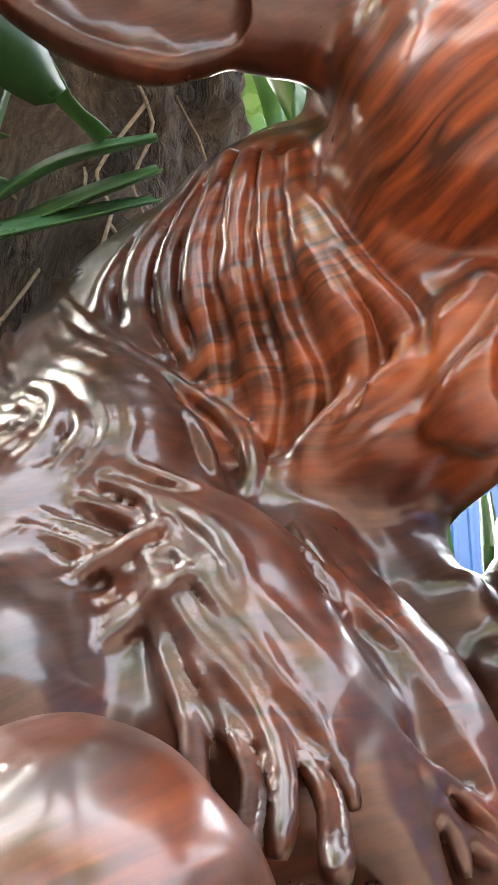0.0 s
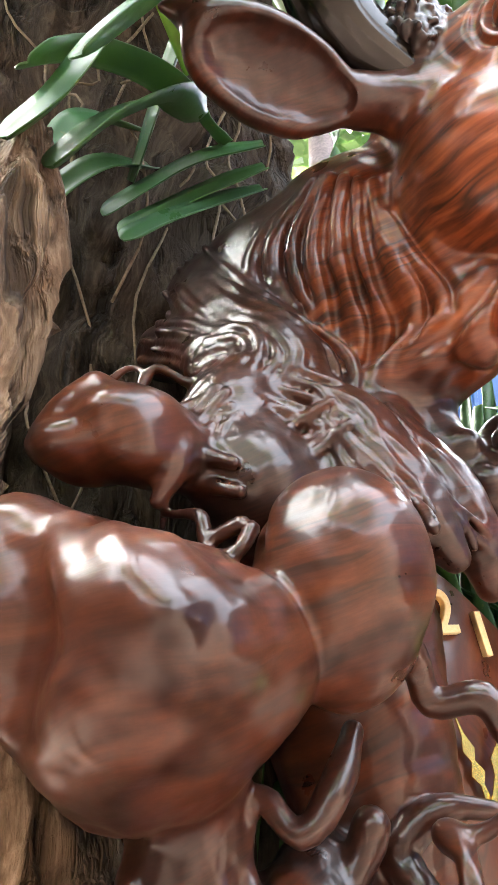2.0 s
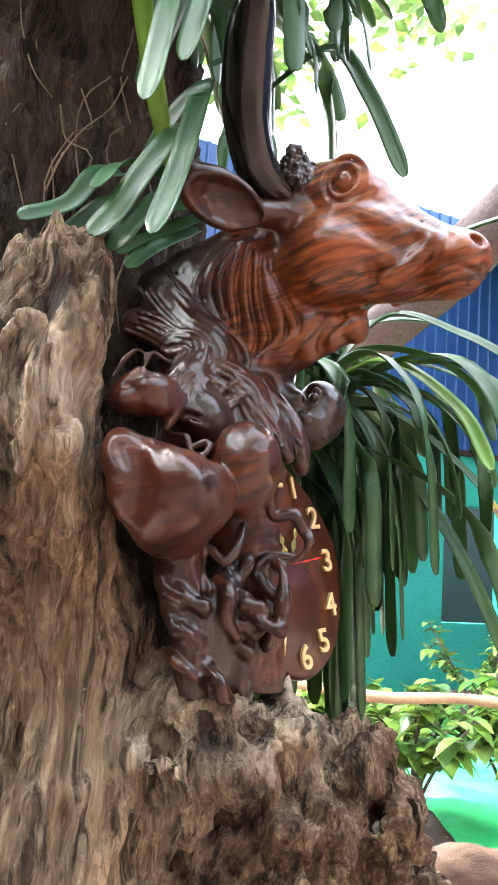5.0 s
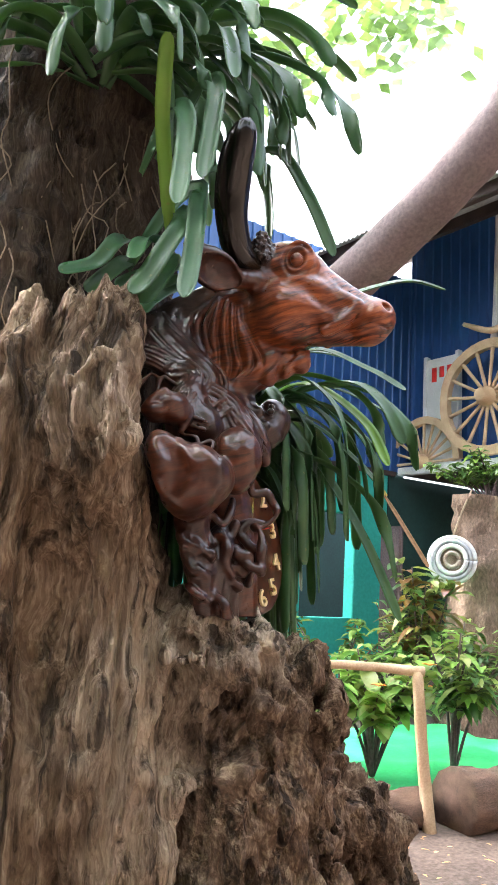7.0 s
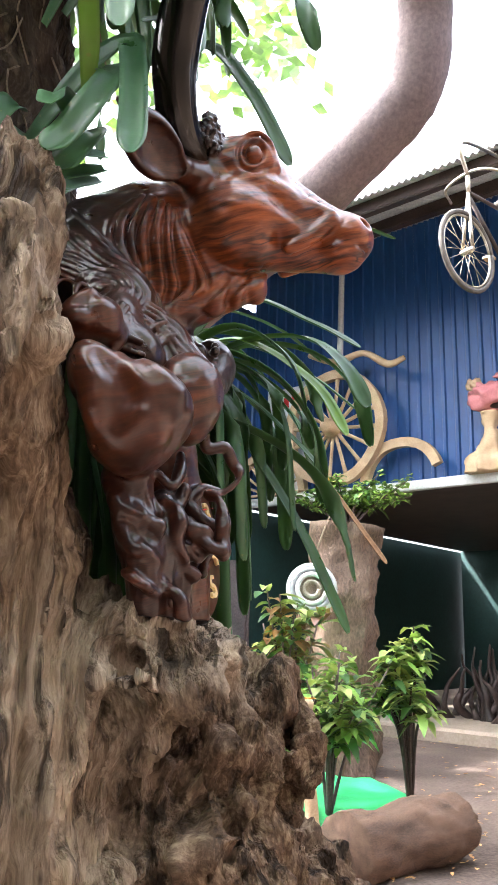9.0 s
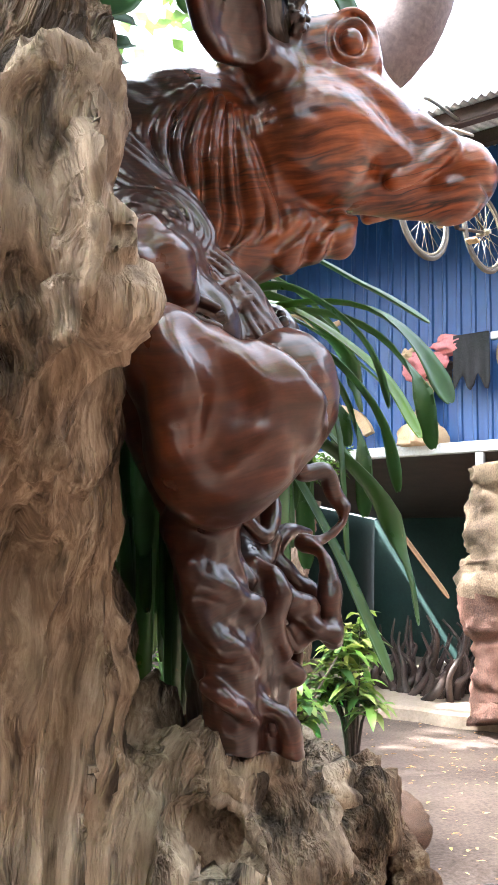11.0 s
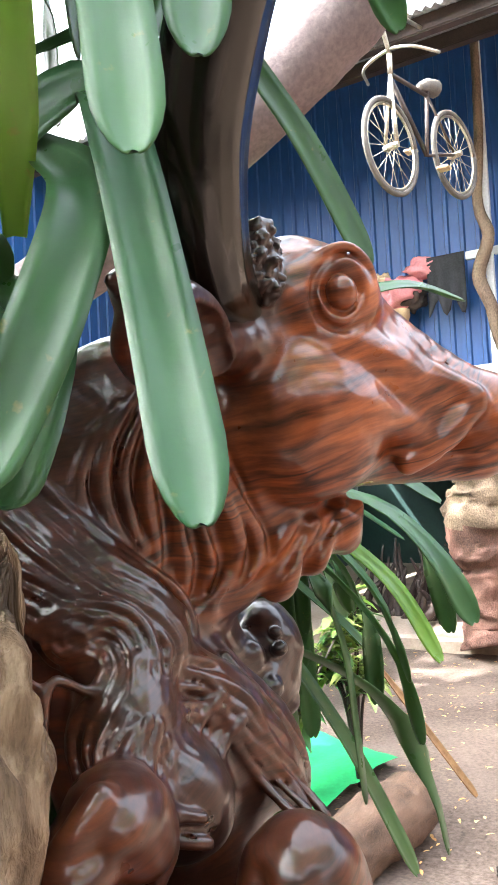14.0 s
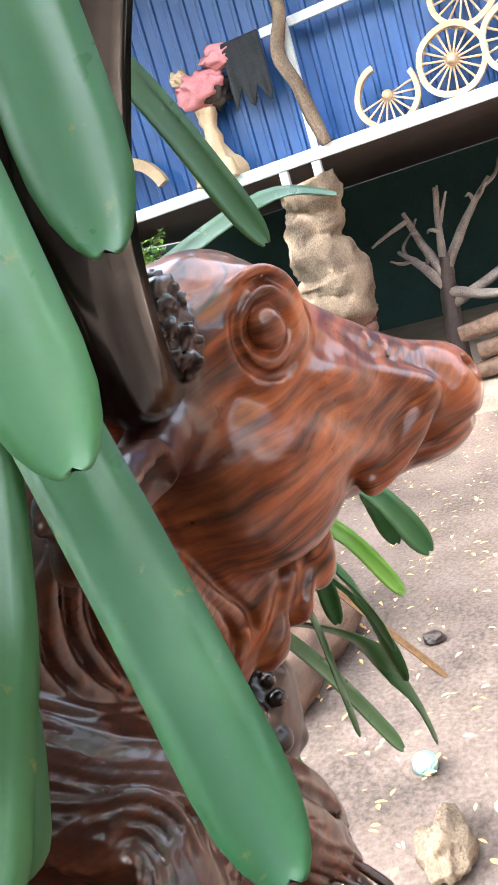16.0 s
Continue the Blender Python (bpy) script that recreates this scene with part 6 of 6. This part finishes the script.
for n, (y, z, r) in enumerate(((0.3, 0.42, 0.10), (0.15, 0.63, 0.11), (0.3, 0.84, 0.10), (-0.3, 0.42, 0.11))):
    tagged(tube("plank_log", [(7.7, y + 0.9, z - 0.02, r * 0.8), (7.75, y + 0.2, z + 0.05, r), (7.9, y - 0.9, z + 0.02, r * 0.8)], LOGWOOD, rough=0.12, sides=12, seed=n), "brown weathered log stacked in the workshop", "log", "stacked logs")
root_cluster("root_carving", "small carved root beside the workshop opening", "carving", (6.2, 4.9, 0), (0.35, 0.4, 0.7), 8, 6, LIMBBARK, 0.07, GROUND)


# ---- garden ----
def log_thing(name, a, b, r, label, material, seed):
    a, b = np.array(a, float), np.array(b, float)
    pts = [(*(a + (b - a) * k / 6 + np.array((0, 0, 0.01 * math.sin(k * 2 + seed)))), r * (1 + 0.06 * math.sin(k * 1.7 + seed))) for k in range(7)]
    v, f = tube_data(pts, steps=6, sides=36)
    q = np.array([k for k in f if len(k) == 4])
    v = v + vertex_normals(v, q) * (0.02 * (0.6 - np.abs(fbm(v * (9, 9, 30), 3, 101 + seed))))[:, None]
    return tagged(finish(name, mesh_of(name, v, f), material), label, "log")


log_thing("log", (2.28, 1.62, 0.29), (3.15, 1.52, 0.30), 0.15, "fallen brown log lying on the yard", LOGWOOD, 1)
log_thing("log", (1.35, 2.1, 0.24), (2.2, 1.75, 0.24), 0.10, "thin brown log edging the garden bed", LOGWOOD, 2)
fence = thing("stick_fence", "low fence of a forked stick post and a bent rail", "fence", place=(2.1, 1.72, GROUND))
to_parent(tube("post", [(2.16, 1.66, GROUND - 0.02, 0.035), (2.13, 1.69, 0.5, 0.03), (2.09, 1.70, 0.92, 0.028)], TIMBER, rough=0.08), fence)
to_parent(tube("rail", [(2.12, 1.68, 0.92, 0.026), (1.8, 1.95, 0.93, 0.022), (1.5, 2.2, 0.90, 0.025), (1.1, 2.6, 0.92, 0.02)], TIMBER, rough=0.08), fence)
to_parent(tube("post", [(1.2, 2.5, GROUND - 0.02, 0.03), (1.2, 2.52, 0.5, 0.028), (1.18, 2.53, 0.95, 0.025)], TIMBER, rough=0.08), fence)


def mat_thing():
    gx, gy = np.meshgrid(np.linspace(0, 1, 26), np.linspace(0, 1, 20), indexing="ij")
    p = np.stack([2.0 + 1.9 * gx.ravel() + 0.5 * gy.ravel(), 2.0 + 1.6 * gy.ravel() - 0.1 * gx.ravel(), np.zeros(gx.size)], 1)
    p[:, 2] = 0.235 + 0.03 * fbm(p * 3, 3, 111) + 0.02 * fbm(p * 0.9, 2, 112)
    idx = np.arange(gx.size).reshape(gx.shape)
    q = np.stack([idx[:-1, :-1], idx[1:, :-1], idx[1:, 1:], idx[:-1, 1:]], -1).reshape(-1, 4)
    ob = finish("garden_mat", fast_mesh("garden_mat", p, q), GREENMAT)
    tagged(ob, "rumpled bright green plastic sheet on the garden bed", "sheet")


mat_thing()


def blade_data(base, way, length, width, droop=0.5, steps=4):
    """A small pointed leaf."""
    base, way = np.array(base, float), np.array(way, float)
    way /= np.linalg.norm(way)
    side = np.cross(way, (0.05, 0.1, 1.0))
    side /= np.linalg.norm(side) + 1e-9
    verts, faces = [], []
    for i in range(steps + 1):
        f = i / steps
        p = base + way * length * f - np.array((0, 0, droop * length * f * f))
        w = width / 2 * math.sin(math.pi * min(0.06 + 0.94 * f, 0.985)) ** 0.8
        lift = np.array((0, 0, w * 0.35))
        verts += [p - side * w + lift, p, p + side * w + lift]
        if i:
            a = 3 * (i - 1)
            faces += [(a, a + 1, a + 4, a + 3), (a + 1, a + 2, a + 5, a + 4)]
    return np.array(verts), faces


def shrub(label, base, height, spread, stems, leaves, leaf_len, leaf_wid, materials, seed, flowers=0, category="plant", tuft=False):
    rng = np.random.default_rng(seed)
    top = thing("shrub", label, category, "garden plants", tuple(base))
    heads = []
    for n in range(stems):
        a, r = rng.uniform(0, 6.28), spread * rng.uniform(0.2, 1.0)
        tip = np.array(base) + (r * math.cos(a), r * math.sin(a), height * rng.uniform(0.55, 1.0))
        mid = np.array(base) + (0.35 * r * math.cos(a) + rng.normal(0, 0.02), 0.35 * r * math.sin(a), height * 0.45)
        to_parent(tube("stem", [(*base, 0.012), (*mid, 0.009), (*tip, 0.005)], DARKWOOD if tuft else LIMBBARK, sides=6, steps=4), top)
        heads.append((mid, tip))
    groups = {}
    for n in range(leaves):
        mid, tip = heads[rng.integers(len(heads))]
        f = rng.uniform(0.55 if tuft else 0.0, 1.0)
        p = mid + (tip - mid) * f + rng.normal(0, 0.015, 3)
        a, up = rng.uniform(0, 6.28), rng.uniform(-0.1, 0.9)
        way = np.array((math.cos(a), math.sin(a), up))
        groups.setdefault(int(rng.integers(len(materials))), []).append(blade_data(p, way, leaf_len * rng.uniform(0.6, 1.2), leaf_wid * rng.uniform(0.7, 1.2), rng.uniform(0.2, 0.8)))
    for k, pieces in groups.items():
        to_parent(tagged(finish("foliage", mesh_of("foliage", *join_data(pieces)), materials[k]), kind="stuff"), top)
    for n in range(flowers):
        mid, tip = heads[n % len(heads)]
        pieces = [blade_data(tip + (0, 0, 0.04), (math.cos(a), math.sin(a), 0.4), 0.05, 0.04, 0.2) for a in np.linspace(0, 6.28, 6)[:-1]]
        to_parent(finish("flower", mesh_of("flower", *join_data(pieces)), FLOWER), top)
    return top


FRESH, DEEP, VARI, REDL = GARDEN
shrub("fresh light green broad-leaved bed plant in sunlight", (2.55, 2.45, 0.2), 0.75, 0.55, 14, 420, 0.13, 0.10, [FRESH, FRESH, VARI], 21, 3)
shrub("fresh green garden plant with large soft leaves", (2.0, 2.6, 0.2), 0.7, 0.55, 13, 380, 0.14, 0.11, [FRESH, FRESH, DEEP], 22, 2)
shrub("glossy mixed green shrub at the bed's edge", (3.05, 2.25, 0.2), 0.95, 0.45, 14, 420, 0.15, 0.06, [DEEP, FRESH, VARI], 23)
shrub("variegated shrub with reddish young leaves", (3.3, 2.75, 0.2), 1.35, 0.32, 10, 300, 0.18, 0.07, [VARI, DEEP, REDL], 24)
shrub("tall variegated plant with a leafy top on bare stems", (3.45, 1.95, 0.2), 1.1, 0.24, 12, 330, 0.15, 0.06, [VARI, FRESH, DEEP], 25, tuft=True)
shrub("bushy light green plant beside the fence", (1.6, 3.1, 0.2), 0.75, 0.6, 14, 380, 0.14, 0.10, [FRESH, DEEP], 26)
shrub("deep green shrub below the side wing", (3.9, 4.2, 0.2), 0.9, 0.6, 14, 340, 0.13, 0.07, [DEEP, FRESH], 27)
shrub("deep green shrub beside the planter trunk", (4.9, 4.3, 0.2), 1.0, 0.6, 14, 340, 0.13, 0.06, [DEEP, DEEP, FRESH], 28)

planter = thing("planter_trunk", "hollow trunk planter overgrown with small-leaved green", "planter", place=(4.75, 3.35, GROUND))
v, f = tube_data([(4.75, 3.35, 0.1, 0.32), (4.75, 3.35, 0.9, 0.26), (4.77, 3.33, 1.5, 0.25), (4.8, 3.3, 2.15, 0.29)], steps=12, sides=34)
q = np.array([k for k in f if len(k) == 4])
v = v + vertex_normals(v, q) * (0.10 * fbm(v * (7, 7, 2.5), 4, 121) + 0.03 * fbm(v * 22, 3, 122))[:, None]
to_parent(finish("trunk", mesh_of("trunk", v, f), PLANTERBARK), planter)
shrub("trailing small-leaved green plant in the trunk planter", (4.8, 3.3, 2.05), 0.55, 0.62, 26, 1300, 0.085, 0.05, [DEEP, FRESH, DEEP], 29)
disc_c = np.array((4.25, 3.26, 1.58))
disc = thing("wheel_rim", "round rusty white car wheel rim hung on a rope", "wheel rim", place=tuple(disc_c))
fx = np.array((-0.78, -0.62, 0))
ax, ay = np.array((0.62, -0.78, 0)), np.array((0, 0, 1.0))
for r, d, w, m in ((0.185, 0.0, 0.022, WHITEPAINT), (0.155, -0.02, 0.02, ZINC), (0.115, -0.03, 0.02, WHITEPAINT), (0.06, -0.02, 0.02, STEEL)):
    ring = [(*(disc_c - fx * d + r * (math.cos(a) * ax + math.sin(a) * ay)), w) for a in np.linspace(0, 2 * math.pi, 21)]
    to_parent(tube("ring", ring, m, sides=8, steps=2), disc)
bm = bmesh.new()
bmesh.ops.create_cone(bm, cap_ends=True, segments=28, radius1=0.17, radius2=0.17, depth=0.02, matrix=Matrix.Translation(disc_c - fx * 0.03) @ Vector(fx).to_track_quat("Z", "Y").to_matrix().to_4x4())
to_parent(part("plate", bm, STEEL, smooth=False), disc)
to_parent(tube("rope", [(*(disc_c + (0, 0, 0.18)), 0.008), (4.4, 3.28, 2.0, 0.008), (4.55, 3.3, 2.2, 0.008)], FIBRE, sides=6), disc)

bm = bmesh.new()
box(bm, (5.98, 5.45, GROUND), (6.06, 5.8, 2.05), 0.03)
tagged(part("carved_panel", bm, LIMBBARK, smooth=False), "weathered upright carved wooden panel by the teal wall", "panel")


# ---- ground litter ----
def litter():
    rng = np.random.default_rng(77)
    pieces = []
    for n in range(1500):
        x, y = rng.uniform(1.2, 6.9), rng.normal(0.5, 1.6)
        L0 = rng.uniform(0.02, 0.055)
        a = rng.uniform(0, 6.28)
        pieces.append(blade_data((x, y, GROUND + 0.035), (math.cos(a), math.sin(a), rng.uniform(-0.05, 0.25)), L0, L0 * rng.uniform(0.3, 0.6), 0.1, 3))
    tagged(finish("fallen_petals", mesh_of("fallen_petals", *join_data(pieces)), LITTER), "scattered cream, orange and red fallen petals", "petals", kind="stuff")


litter()
bm = bmesh.new()
bmesh.ops.create_cone(bm, cap_ends=True, segments=28, radius1=0.05, radius2=0.046, depth=0.05, matrix=Matrix.Translation((1.98, 0.91, GROUND + 0.03)))
bmesh.ops.bevel(bm, geom=bm.edges[:], offset=0.006, segments=2, affect="EDGES")
tagged(part("plastic_lid", bm, plain("turquoise_plastic", (0.25, 0.55, 0.5), (0.4, 0.7, 0.62), 0.4)), "pale turquoise plastic lid lying on the ground", "lid")


def rock(name, centre, radii, seed, material, label, category):
    bm = bmesh.new()
    bmesh.ops.create_icosphere(bm, subdivisions=4, radius=1.0)
    pts = np.array([w.co[:] for w in bm.verts])
    k = 1 + 0.35 * fbm(pts * 1.7, 4, seed)
    for w, c in zip(bm.verts, pts * k[:, None] * np.array(radii) + np.array(centre)):
        w.co = Vector(c)
    return tagged(part(name, bm, material), label, category)


rock("wood_chunk", (1.55, 0.78, 0.2), (0.13, 0.09, 0.07), 5, PALEBARK, "pale broken chunk of wood on the ground", "wood chunk")
rock("clod", (2.9, 1.0, 0.17), (0.05, 0.05, 0.03), 6, DARKWOOD, "small dark clod on the ground", "clod")
